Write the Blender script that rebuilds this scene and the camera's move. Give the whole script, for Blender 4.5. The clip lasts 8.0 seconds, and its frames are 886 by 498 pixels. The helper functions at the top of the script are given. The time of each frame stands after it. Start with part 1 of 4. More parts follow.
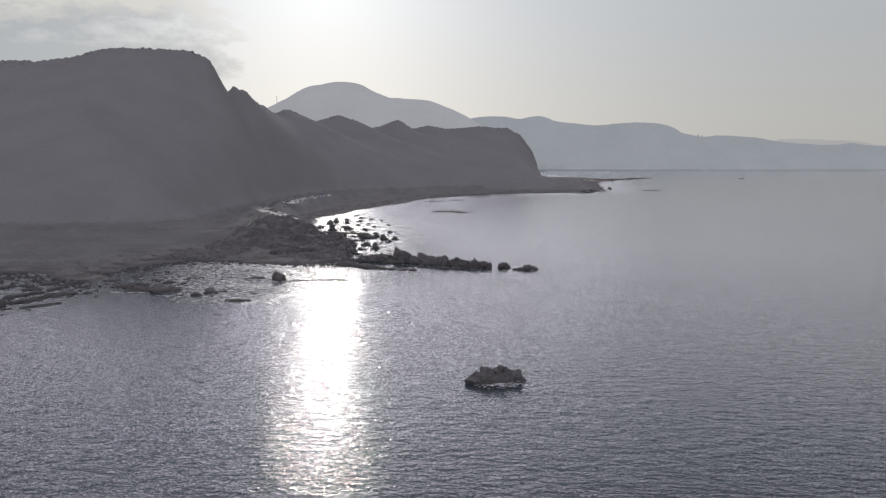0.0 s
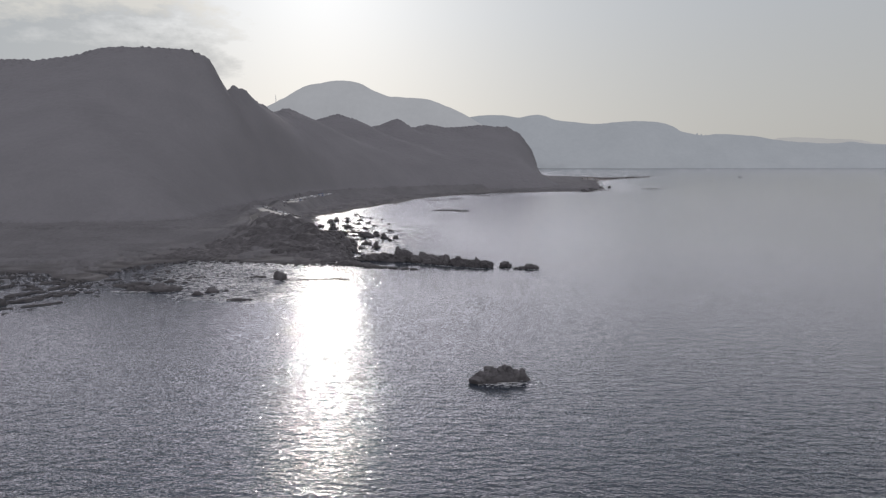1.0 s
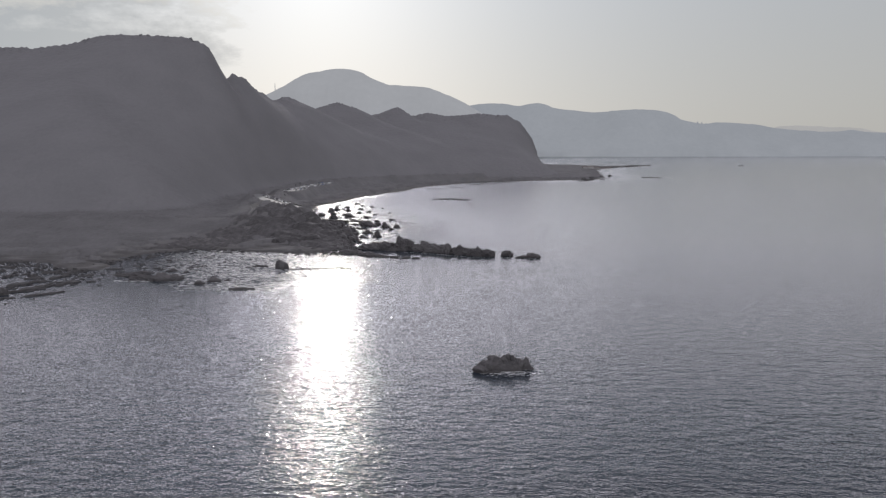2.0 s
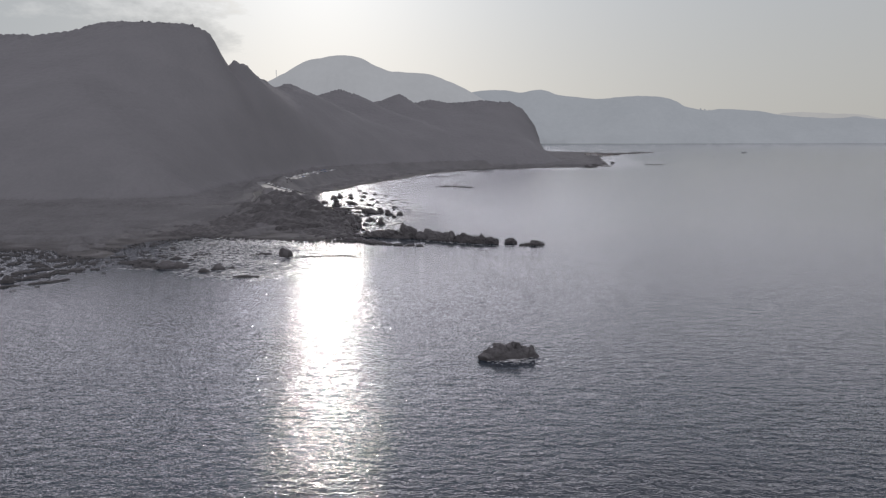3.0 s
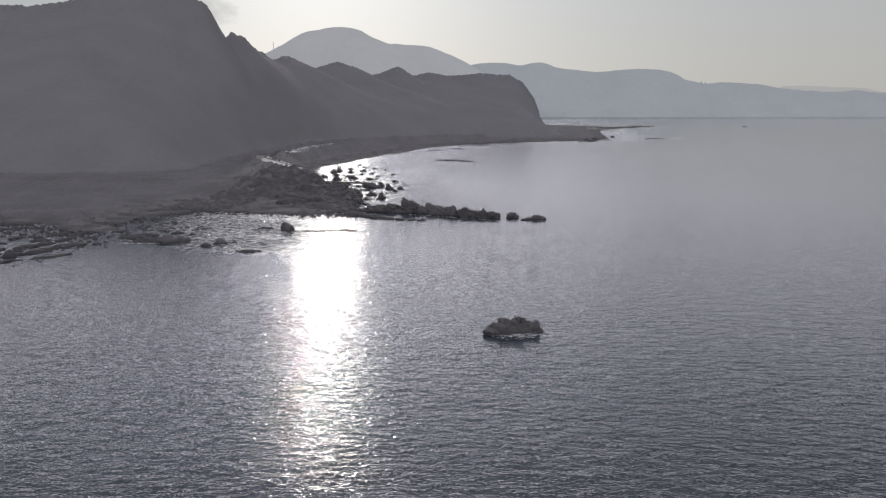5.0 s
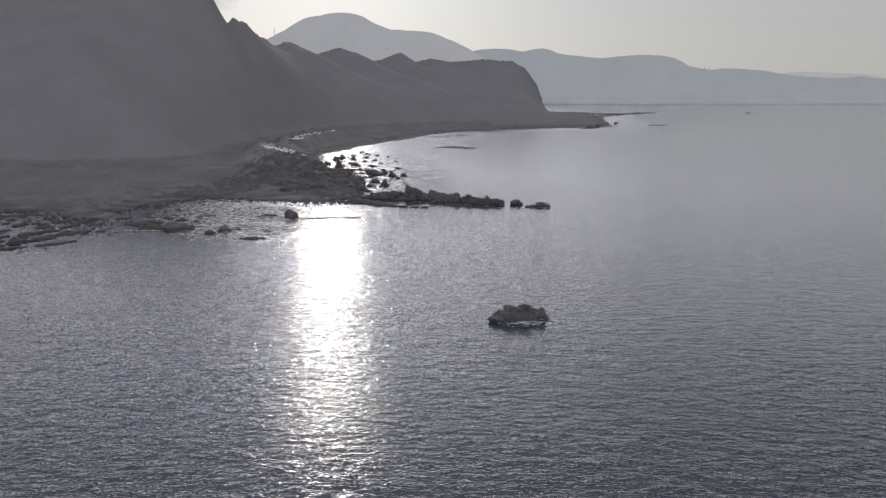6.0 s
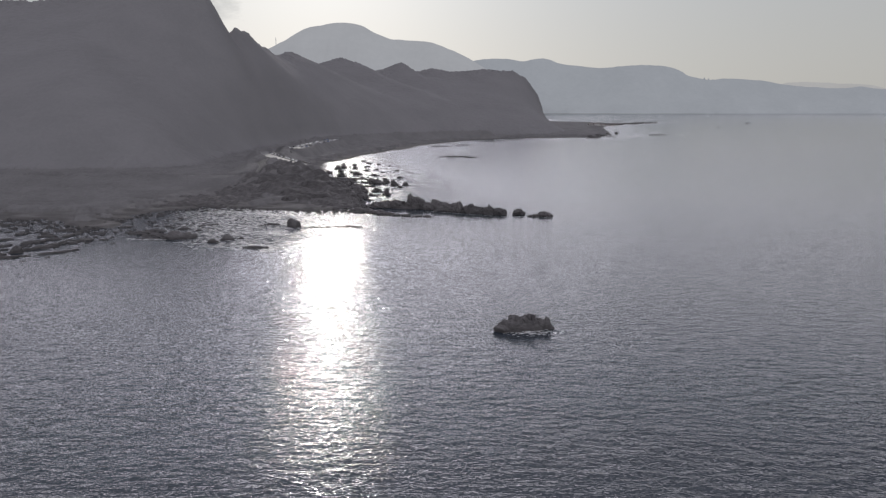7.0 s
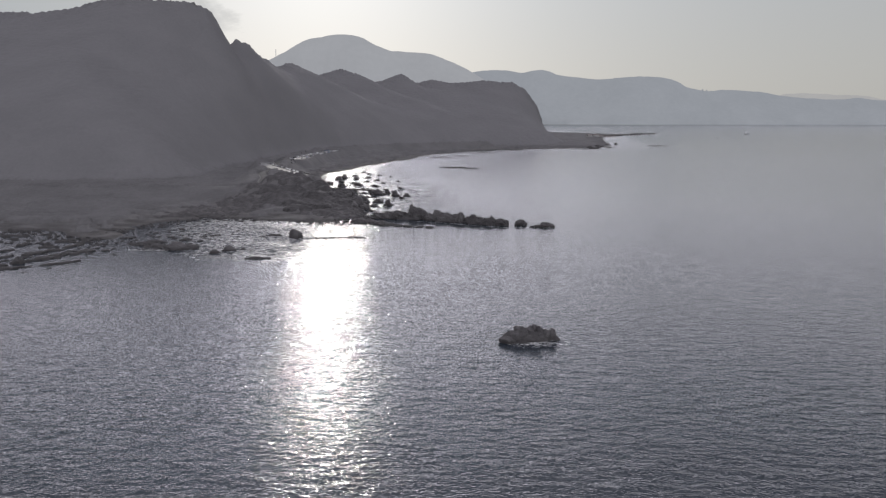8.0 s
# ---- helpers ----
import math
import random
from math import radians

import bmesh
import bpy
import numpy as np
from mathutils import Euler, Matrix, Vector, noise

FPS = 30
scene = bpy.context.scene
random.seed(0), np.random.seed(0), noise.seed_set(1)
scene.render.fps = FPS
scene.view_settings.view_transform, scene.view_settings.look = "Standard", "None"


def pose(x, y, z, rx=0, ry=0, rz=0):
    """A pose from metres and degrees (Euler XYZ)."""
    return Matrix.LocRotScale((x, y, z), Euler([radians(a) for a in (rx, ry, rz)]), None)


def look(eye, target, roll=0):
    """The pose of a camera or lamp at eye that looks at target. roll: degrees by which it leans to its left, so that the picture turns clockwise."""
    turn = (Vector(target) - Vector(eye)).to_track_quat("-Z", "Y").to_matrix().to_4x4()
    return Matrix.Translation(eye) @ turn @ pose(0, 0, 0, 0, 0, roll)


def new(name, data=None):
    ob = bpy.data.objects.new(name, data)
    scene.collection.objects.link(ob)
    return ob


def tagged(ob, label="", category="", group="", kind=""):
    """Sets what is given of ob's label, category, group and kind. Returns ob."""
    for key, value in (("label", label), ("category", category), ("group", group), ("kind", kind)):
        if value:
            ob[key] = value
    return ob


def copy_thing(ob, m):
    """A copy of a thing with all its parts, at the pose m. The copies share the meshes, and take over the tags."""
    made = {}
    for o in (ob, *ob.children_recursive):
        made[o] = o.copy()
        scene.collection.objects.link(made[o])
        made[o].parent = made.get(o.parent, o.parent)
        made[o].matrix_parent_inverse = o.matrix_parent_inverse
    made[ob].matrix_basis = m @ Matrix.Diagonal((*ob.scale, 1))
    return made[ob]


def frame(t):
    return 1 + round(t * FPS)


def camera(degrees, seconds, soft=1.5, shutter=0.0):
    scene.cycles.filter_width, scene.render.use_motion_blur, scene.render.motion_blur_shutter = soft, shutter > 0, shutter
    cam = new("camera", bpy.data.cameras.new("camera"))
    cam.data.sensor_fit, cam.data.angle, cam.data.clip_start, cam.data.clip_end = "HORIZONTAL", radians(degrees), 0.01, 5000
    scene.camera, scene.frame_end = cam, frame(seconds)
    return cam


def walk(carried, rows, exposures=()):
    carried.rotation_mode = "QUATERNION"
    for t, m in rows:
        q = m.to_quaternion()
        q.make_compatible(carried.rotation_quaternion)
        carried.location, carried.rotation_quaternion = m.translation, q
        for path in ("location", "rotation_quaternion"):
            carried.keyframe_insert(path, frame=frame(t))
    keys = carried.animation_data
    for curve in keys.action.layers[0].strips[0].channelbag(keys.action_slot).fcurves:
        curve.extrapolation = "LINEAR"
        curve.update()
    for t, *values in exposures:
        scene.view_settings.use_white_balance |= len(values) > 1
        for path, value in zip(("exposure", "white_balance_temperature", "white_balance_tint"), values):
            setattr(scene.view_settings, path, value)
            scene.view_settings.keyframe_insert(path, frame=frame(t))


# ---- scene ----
cam = camera(64.6, 8.0, soft=1.3)

# ---- camera path: seconds, x, y, z, yaw, pitch, roll ----
PATH = [
    (0.0, 0.00, 0.00, 60.00, 0.00, -7.28, 0.03),
    (0.5, -0.67, 0.32, 60.01, -0.15, -7.33, 0.04),
    (1.0, -1.27, 0.57, 60.03, -0.08, -7.38, -0.01),
    (1.1, -1.38, 0.61, 60.04, -0.07, -7.42, -0.02),
    (1.2, -1.49, 0.65, 60.05, -0.06, -7.50, -0.02),
    (1.75, -2.07, 0.84, 60.10, -0.09, -8.04, -0.04),
    (2.3, -2.63, 0.99, 60.15, -0.12, -8.58, -0.05),
    (2.5, -2.83, 1.04, 60.17, -0.12, -8.79, -0.06),
    (3.0, -3.30, 1.13, 60.22, 0.05, -9.33, -0.10),
    (3.5, -3.76, 1.21, 60.28, -0.06, -9.85, -0.12),
    (4.0, -4.22, 1.28, 60.34, -0.13, -10.37, -0.06),
    (4.5, -4.69, 1.36, 60.39, -0.14, -10.91, -0.03),
    (5.25, -5.45, 1.51, 60.43, -0.05, -11.72, -0.03),
    (6.0, -6.28, 1.72, 60.46, 0.05, -12.51, -0.03),
    (6.5, -6.89, 1.92, 60.45, 0.07, -12.97, -0.01),
    (6.6, -7.02, 1.96, 60.44, 0.07, -12.97, 0.00),
    (6.7, -7.16, 2.01, 60.44, 0.07, -12.68, 0.02),
    (6.85, -7.36, 2.09, 60.43, 0.06, -12.20, 0.03),
    (7.0, -7.58, 2.17, 60.42, 0.06, -11.76, 0.05),
    (7.2, -7.87, 2.29, 60.40, 0.04, -11.29, 0.04),
    (7.5, -8.33, 2.48, 60.37, 0.01, -10.98, 0.03),
    (7.75, -8.75, 2.67, 60.33, 0.00, -10.90, 0.04),
    (8.0, -9.17, 2.87, 60.28, -0.02, -10.88, 0.05),
]
walk(cam, [(t, pose(x, y, z, 90 + pitch, 0, yaw) @ pose(0, 0, 0, 0, 0, roll)) for t, x, y, z, yaw, pitch, roll in PATH], ((0.0, 0.09), (8.0, 0.09)))

# ---- sky and sun ----
SUN_EL, SUN_AZ = 15.2, 9.6          # degrees up, degrees to the left of +y
SKY_STRENGTH = 0.004
BACK_FILL = 1.3
HAZE, HALO, HALO_WIDTH = 0.375, 0.41, 17.0
SHEET_LIGHT, CLOUD_SHIFT = 2.75, (0.35, 0.1, 0.2)
to_sun = Vector((-math.sin(radians(SUN_AZ)) * math.cos(radians(SUN_EL)), math.cos(radians(SUN_AZ)) * math.cos(radians(SUN_EL)), math.sin(radians(SUN_EL))))
lamp = bpy.data.lights.new("sun", "SUN")
lamp.energy, lamp.angle, lamp.color = 0.42, radians(0.53), (1.0, 0.95, 0.88)
sun = new("sun", lamp)
sun.matrix_world = look((0, 0, 300), Vector((0, 0, 300)) - to_sun)

world = bpy.data.worlds.new("sky")
scene.world = world
world.use_nodes = True
wt = world.node_tree
wt.nodes.clear()


def wnode(kind, **values):
    n = wt.nodes.new(kind)
    for key, v in values.items():
        n.inputs[key.replace("_", " ")].default_value = v
    return n


def wmath(op, a, b=None):
    n = wt.nodes.new("ShaderNodeMath")
    n.operation = op
    for k, v in enumerate((a, b)):
        if isinstance(v, (int, float)):
            n.inputs[k].default_value = v
        elif v is not None:
            wt.links.new(v, n.inputs[k])
    return n.outputs[0]


def wmix(kind, factor, a, b):
    n = wt.nodes.new("ShaderNodeMix")
    n.data_type, n.blend_type = "RGBA", kind
    for key, v in (("Factor", factor), ("A", a), ("B", b)):
        if isinstance(v, (int, float, tuple)):
            n.inputs[key].default_value = v
        else:
            wt.links.new(v, n.inputs[key])
    return n.outputs["Result"]


# clear air
sky = wt.nodes.new("ShaderNodeTexSky")
sky.sky_type, sky.sun_disc = "NISHITA", False
sky.sun_elevation, sky.sun_rotation = radians(SUN_EL), radians(-SUN_AZ)
sky.altitude, sky.air_density, sky.dust_density, sky.ozone_density = 30, 1.0, 2.0, 1.0
pale = wnode("ShaderNodeHueSaturation", Saturation=0.5)
wt.links.new(sky.outputs[0], pale.inputs["Color"])
# sea haze, brighter towards the sun
place = wt.nodes.new("ShaderNodeTexCoord")
toward = wt.nodes.new("ShaderNodeVectorMath")
toward.operation = "DOT_PRODUCT"
toward.inputs[1].default_value = to_sun
wt.links.new(place.outputs["Generated"], toward.inputs[0])
away = wmath("ARCCOSINE", wmath("MINIMUM", toward.outputs["Value"], 1.0))
halo = wmath("MULTIPLY", wmath("EXPONENT", wmath("DIVIDE", away, -radians(HALO_WIDTH))), HALO)
split = wt.nodes.new("ShaderNodeSeparateXYZ")
wt.links.new(place.outputs["Generated"], split.inputs[0])
aloft = wnode("ShaderNodeMapRange", From_Min=0.02, From_Max=0.19, To_Min=0.0, To_Max=1.0)
wt.links.new(split.outputs["Z"], aloft.inputs["Value"])
air = wmix("MIX", aloft.outputs[0], (1.0, 0.99, 0.945, 1), (0.955, 1.0, 1.055, 1))
haze = wmix("MULTIPLY", 1.0, air, wmath("ADD", halo, HAZE))
# unseen thin cloud sheet overhead, added as light, thinning out towards the horizon
stretch = wt.nodes.new("ShaderNodeMapping")
stretch.inputs["Scale"].default_value = (1.0, 1.0, 2.4)
stretch.inputs["Location"].default_value = CLOUD_SHIFT
wt.links.new(place.outputs["Generated"], stretch.inputs["Vector"])
cloud = wnode("ShaderNodeTexNoise", Scale=3.2, Detail=7.0, Roughness=0.55)
wt.links.new(stretch.outputs[0], cloud.inputs["Vector"])
height = wnode("ShaderNodeMapRange", From_Min=0.205, From_Max=0.255, To_Min=-0.34, To_Max=0.42)
wt.links.new(split.outputs["Z"], height.inputs["Value"])
cover = wnode("ShaderNodeMapRange", From_Min=0.42, From_Max=0.72, To_Min=0.0, To_Max=0.85)
wt.links.new(wmath("ADD", cloud.outputs[0], height.outputs[0]), cover.inputs["Value"])
lit = wnode("ShaderNodeMapRange", From_Min=0.3, From_Max=0.75, To_Min=SHEET_LIGHT * 1.15, To_Max=SHEET_LIGHT * 0.85)
wt.links.new(cloud.outputs[0], lit.inputs["Value"])
# light added low over the view and at the zenith, for water and hills
thin = wnode("ShaderNodeMapRange", From_Min=0.21, From_Max=0.38, To_Min=1.8, To_Max=0.05)
deep = wnode("ShaderNodeMapRange", From_Min=0.55, From_Max=0.9, To_Min=0.0, To_Max=0.5)
for n in (thin, deep):
    wt.links.new(split.outputs["Z"], n.inputs["Value"])
depth = wmath("ADD", thin.outputs[0], deep.outputs[0])
# glow added to the unseen sky opposite the sun, to brighten the slopes
back_fill = wnode("ShaderNodeMapRange", From_Min=0.35, From_Max=-0.65, To_Min=0.0, To_Max=BACK_FILL)
back_fill.interpolation_type = "SMOOTHSTEP"
wt.links.new(toward.outputs["Value"], back_fill.inputs["Value"])
bright = wmath("ADD", wmath("MULTIPLY", wmath("EXPONENT", wmath("DIVIDE", away, -radians(25))), 2.4), 0.42)
sheet = wmix("MULTIPLY", 1.0, (0.99, 0.965, 1.10, 1), wmath("ADD", wmath("MULTIPLY", wmath("MULTIPLY", lit.outputs[0], depth), bright), back_fill.outputs[0]))
# grey cloud banks over the hills
bank = wnode("ShaderNodeTexNoise", Scale=8.5, Detail=6.0, Roughness=0.64)
wt.links.new(stretch.outputs[0], bank.inputs["Vector"])
inland = wnode("ShaderNodeMapRange", From_Min=-0.20, From_Max=-0.36, To_Min=-0.30, To_Max=0.10)
wt.links.new(split.outputs["X"], inland.inputs["Value"])
dense = wnode("ShaderNodeMapRange", From_Min=0.41, From_Max=0.58, To_Min=0.0, To_Max=0.95)
wt.links.new(wmath("ADD", bank.outputs[0], inland.outputs[0]), dense.inputs["Value"])
upper = wnode("ShaderNodeMapRange", From_Min=0.165, From_Max=0.205, To_Min=0.0, To_Max=0.7)
wt.links.new(wmath("ADD", split.outputs["Z"], wmath("MULTIPLY", wmath("SUBTRACT", bank.outputs[0], 0.5), 0.26)), upper.inputs["Value"])
haze = wmix("ADD", 1.0, haze, back_fill.outputs[0])
banks = wmix("MIX", upper.outputs[0], (0.345, 0.37, 0.395, 1), (0.60, 0.585, 0.545, 1))
haze = wmix("MIX", dense.outputs[0], haze, banks)
clear = wmix("ADD", 1.0, haze, wmix("MULTIPLY", 1.0, pale.outputs[0], (SKY_STRENGTH,) * 3 + (1,)))
back = wnode("ShaderNodeBackground", Strength=1.0)
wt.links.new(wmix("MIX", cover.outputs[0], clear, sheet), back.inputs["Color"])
out = wt.nodes.new("ShaderNodeOutputWorld")
wt.links.new(back.outputs[0], out.inputs["Surface"])


# ---- materials ----
def blend_material(name, low, high, scale, rough=0.9, fine=None, bump=0.0, bump_scale=None, glow=0.0, glow_color=None, per_object=0.0, specular=0.3):
    """Two colours mixed by a coarse noise, broken up by a fine one, with relief."""
    m = bpy.data.materials.new(name)
    m.use_nodes = True
    t = m.node_tree
    b = t.nodes["Principled BSDF"]
    b.inputs["Roughness"].default_value = rough
    b.inputs["Specular IOR Level"].default_value = specular
    at = t.nodes.new("ShaderNodeNewGeometry")
    coarse = t.nodes.new("ShaderNodeTexNoise")
    coarse.inputs["Scale"].default_value, coarse.inputs["Detail"].default_value = scale, 5
    small = t.nodes.new("ShaderNodeTexNoise")
    small.inputs["Scale"].default_value, small.inputs["Detail"].default_value = fine or scale * 9, 4
    for n in (coarse, small):
        t.links.new(at.outputs["Position"], n.inputs["Vector"])
    add = t.nodes.new("ShaderNodeMath")
    add.operation = "MULTIPLY_ADD"
    add.inputs[1].default_value = 0.6
    t.links.new(small.outputs[0], add.inputs[0])
    t.links.new(coarse.outputs[0], add.inputs[2])
    ramp = t.nodes.new("ShaderNodeMapRange")
    ramp.inputs["From Min"].default_value, ramp.inputs["From Max"].default_value = 0.6, 1.0
    t.links.new(add.outputs[0], ramp.inputs["Value"])
    mix = t.nodes.new("ShaderNodeMix")
    mix.data_type = "RGBA"
    mix.inputs["A"].default_value, mix.inputs["B"].default_value = (*low, 1), (*high, 1)
    t.links.new(ramp.outputs[0], mix.inputs["Factor"])
    colour = mix.outputs["Result"]
    if per_object:
        info = t.nodes.new("ShaderNodeObjectInfo")
        vary = t.nodes.new("ShaderNodeMapRange")
        vary.inputs["To Min"].default_value, vary.inputs["To Max"].default_value = 1 - per_object, 1 + per_object
        t.links.new(info.outputs["Random"], vary.inputs["Value"])
        hue = t.nodes.new("ShaderNodeHueSaturation")
        t.links.new(vary.outputs[0], hue.inputs["Value"])
        t.links.new(colour, hue.inputs["Color"])
        colour = hue.outputs[0]
    t.links.new(colour, b.inputs["Base Color"])
    if bump:
        grain = t.nodes.new("ShaderNodeTexNoise")
        grain.inputs["Scale"].default_value, grain.inputs["Detail"].default_value = bump_scale or scale * 6, 6
        t.links.new(at.outputs["Position"], grain.inputs["Vector"])
        relief = t.nodes.new("ShaderNodeBump")
        relief.inputs["Distance"].default_value = bump
        t.links.new(grain.outputs[0], relief.inputs["Height"])
        t.links.new(relief.outputs[0], b.inputs["Normal"])
    # the glow stands in for haze in front of distant ranges
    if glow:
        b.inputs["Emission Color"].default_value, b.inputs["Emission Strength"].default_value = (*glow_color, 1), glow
    return m


def wet_shore(m, dark):
    """Rock below the splash line stays wet: darker and shinier."""
    t = m.node_tree
    b = t.nodes["Principled BSDF"]
    at = t.nodes.new("ShaderNodeNewGeometry")
    split = t.nodes.new("ShaderNodeSeparateXYZ")
    t.links.new(at.outputs["Position"], split.inputs[0])
    ragged = t.nodes.new("ShaderNodeTexNoise")
    ragged.inputs["Scale"].default_value = 0.15
    t.links.new(at.outputs["Position"], ragged.inputs["Vector"])
    level = t.nodes.new("ShaderNodeMath")
    level.operation = "MULTIPLY_ADD"
    level.inputs[1].default_value = 1.6
    t.links.new(ragged.outputs[0], level.inputs[0])
    t.links.new(split.outputs["Z"], level.inputs[2])
    wet = t.nodes.new("ShaderNodeMapRange")
    wet.inputs["From Min"].default_value, wet.inputs["From Max"].default_value = 1.4, 2.4
    wet.inputs["To Min"].default_value, wet.inputs["To Max"].default_value = 1.0, 0.0
    t.links.new(level.outputs[0], wet.inputs["Value"])
    mix = t.nodes.new("ShaderNodeMix")
    mix.data_type = "RGBA"
    mix.inputs["B"].default_value = (*dark, 1)
    old = b.inputs["Base Color"].links[0].from_socket
    t.links.new(old, mix.inputs["A"])
    t.links.new(wet.outputs[0], mix.inputs["Factor"])
    t.links.new(mix.outputs["Result"], b.inputs["Base Color"])
    return m


def plain_material(name, colour, rough=0.6, metal=0.0, specular=0.5):
    m = bpy.data.materials.new(name)
    m.use_nodes = True
    b = m.node_tree.nodes["Principled BSDF"]
    b.inputs["Base Color"].default_value = (*colour, 1)
    b.inputs["Roughness"].default_value, b.inputs["Metallic"].default_value = rough, metal
    b.inputs["Specular IOR Level"].default_value = specular
    return m


def water_material():
    m = bpy.data.materials.new("sea_water")
    m.use_nodes = True
    t = m.node_tree
    b = t.nodes["Principled BSDF"]
    b.inputs["IOR"].default_value = 1.34
    at = t.nodes.new("ShaderNodeNewGeometry")
    turn = t.nodes.new("ShaderNodeMapping")
    turn.inputs["Rotation"].default_value = (0, 0, radians(12))
    turn.inputs["Scale"].default_value = (0.49, 1.0, 1.0)
    t.links.new(at.outputs["Position"], turn.inputs["Vector"])
    chop = t.nodes.new("ShaderNodeAttribute")
    chop.attribute_name = "chop"
    surf = t.nodes.new("ShaderNodeAttribute")
    surf.attribute_name = "surf"
    broken = t.nodes.new("ShaderNodeMath")
    broken.operation = "MULTIPLY_ADD"
    broken.inputs[1].default_value, broken.inputs[2].default_value = 0.45, 0.082
    fleck = t.nodes.new("ShaderNodeTexNoise")
    fleck.inputs["Scale"].default_value, fleck.inputs["Detail"].default_value = 0.5, 3
    t.links.new(turn.outputs[0], fleck.inputs["Vector"])
    crest = t.nodes.new("ShaderNodeMapRange")
    crest.inputs["From Min"].default_value, crest.inputs["From Max"].default_value = 0.40, 0.60
    t.links.new(fleck.outputs[0], crest.inputs["Value"])
    crests = t.nodes.new("ShaderNodeMath")
    crests.operation = "MULTIPLY"
    t.links.new(surf.outputs["Fac"], crests.inputs[0])
    t.links.new(crest.outputs[0], crests.inputs[1])
    t.links.new(crests.outputs[0], broken.inputs[0])
    t.links.new(broken.outputs[0], b.inputs["Roughness"])
    last = None
    for scale, distance, detail, peak in ((0.30, 0.30, 1, 1.0), (0.8, 0.275, 2, 2.4), (2.6, 0.155, 1, 3.4)):
        n = t.nodes.new("ShaderNodeTexNoise")
        n.inputs["Scale"].default_value, n.inputs["Detail"].default_value = scale, detail
        t.links.new(turn.outputs[0], n.inputs["Vector"])
        bump = t.nodes.new("ShaderNodeBump")
        higher = t.nodes.new("ShaderNodeMath")
        higher.operation = "MULTIPLY_ADD"
        higher.inputs[1].default_value, higher.inputs[2].default_value = 1.0 * distance, distance
        t.links.new(chop.outputs["Fac"], higher.inputs[0])
        t.links.new(higher.outputs[0], bump.inputs["Distance"])
        crestline = t.nodes.new("ShaderNodeMath")
        crestline.operation = "POWER"
        crestline.inputs[1].default_value = peak
        t.links.new(n.outputs[0], crestline.inputs[0])
        t.links.new(crestline.outputs[0], bump.inputs["Height"])
        if last:
            t.links.new(last.outputs[0], bump.inputs["Normal"])
        last = bump
    t.links.new(last.outputs[0], b.inputs["Normal"])
    patch = t.nodes.new("ShaderNodeTexNoise")
    patch.inputs["Scale"].default_value, patch.inputs["Detail"].default_value = 0.012, 4
    t.links.new(at.outputs["Position"], patch.inputs["Vector"])
    mix = t.nodes.new("ShaderNodeMix")
    mix.data_type = "RGBA"
    mix.inputs["A"].default_value, mix.inputs["B"].default_value = (0.018, 0.024, 0.031, 1), (0.027, 0.033, 0.041, 1)
    t.links.new(patch.outputs[0], mix.inputs["Factor"])
    t.links.new(mix.outputs["Result"], b.inputs["Base Color"])
    return m


WATER = water_material()
ROCK = blend_material("dark_rock", (0.034, 0.0325, 0.0335), (0.063, 0.0600, 0.0612), 0.25, 0.85, fine=2.0, bump=0.25, bump_scale=1.2, per_object=0.25)
SOIL = blend_material("coastal_ground", (0.066, 0.0645, 0.065), (0.092, 0.089, 0.089), 0.03, 0.95, fine=0.5, bump=0.3, bump_scale=0.6)
wet_shore(ROCK, (0.034, 0.0325, 0.033))
wet_shore(SOIL, (0.045, 0.043, 0.0425))
LEAVES = blend_material("woodland", (0.099, 0.0975, 0.101), (0.111, 0.109, 0.113), 0.02, 0.9, fine=0.35, bump=0.25, bump_scale=0.8, specular=0.1)
SCRUB = blend_material("scrub", (0.078, 0.0765, 0.078), (0.098, 0.096, 0.098), 0.04, 0.9, fine=0.5, bump=0.3, bump_scale=1.0, specular=0.1)
BARK = blend_material("bark", (0.10, 0.08, 0.06), (0.17, 0.14, 0.11), 1.5, 0.9)
ASPHALT = blend_material("asphalt", (0.036, 0.036, 0.037), (0.055, 0.055, 0.055), 0.2, 0.8, fine=4.0, specular=0.08)
# paler than the asphalt, to put the sun's glint into its colour
PAVING = blend_material("glint_paving", (0.06, 0.06, 0.06), (0.10, 0.10, 0.10), 0.2, 0.6, fine=3.0, specular=0.32)
CONCRETE = blend_material("weathered_concrete", (0.09, 0.088, 0.085), (0.15, 0.145, 0.14), 0.15, 0.8, fine=2.0, bump=0.03, bump_scale=3.0)
# concrete darkened in its colour for the pier's silhouette against bright water
DARK_CONCRETE = blend_material("dark_concrete", (0.040, 0.039, 0.038), (0.065, 0.063, 0.061), 0.3, 0.95, fine=2.0, bump=0.03, bump_scale=3.0)
FOAM = blend_material("sea_foam", (0.34, 0.345, 0.35), (0.62, 0.62, 0.61), 1.0, 0.9)
# far ranges shine evenly: their haze is put into the emission
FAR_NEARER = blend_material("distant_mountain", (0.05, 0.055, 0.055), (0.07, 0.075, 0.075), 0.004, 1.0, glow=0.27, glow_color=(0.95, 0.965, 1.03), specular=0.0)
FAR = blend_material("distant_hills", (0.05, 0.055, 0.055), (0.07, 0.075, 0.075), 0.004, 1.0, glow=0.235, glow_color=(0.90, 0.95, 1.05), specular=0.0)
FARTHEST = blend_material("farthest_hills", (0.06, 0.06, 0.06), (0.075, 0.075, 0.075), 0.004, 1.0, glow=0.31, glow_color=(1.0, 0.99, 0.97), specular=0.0)


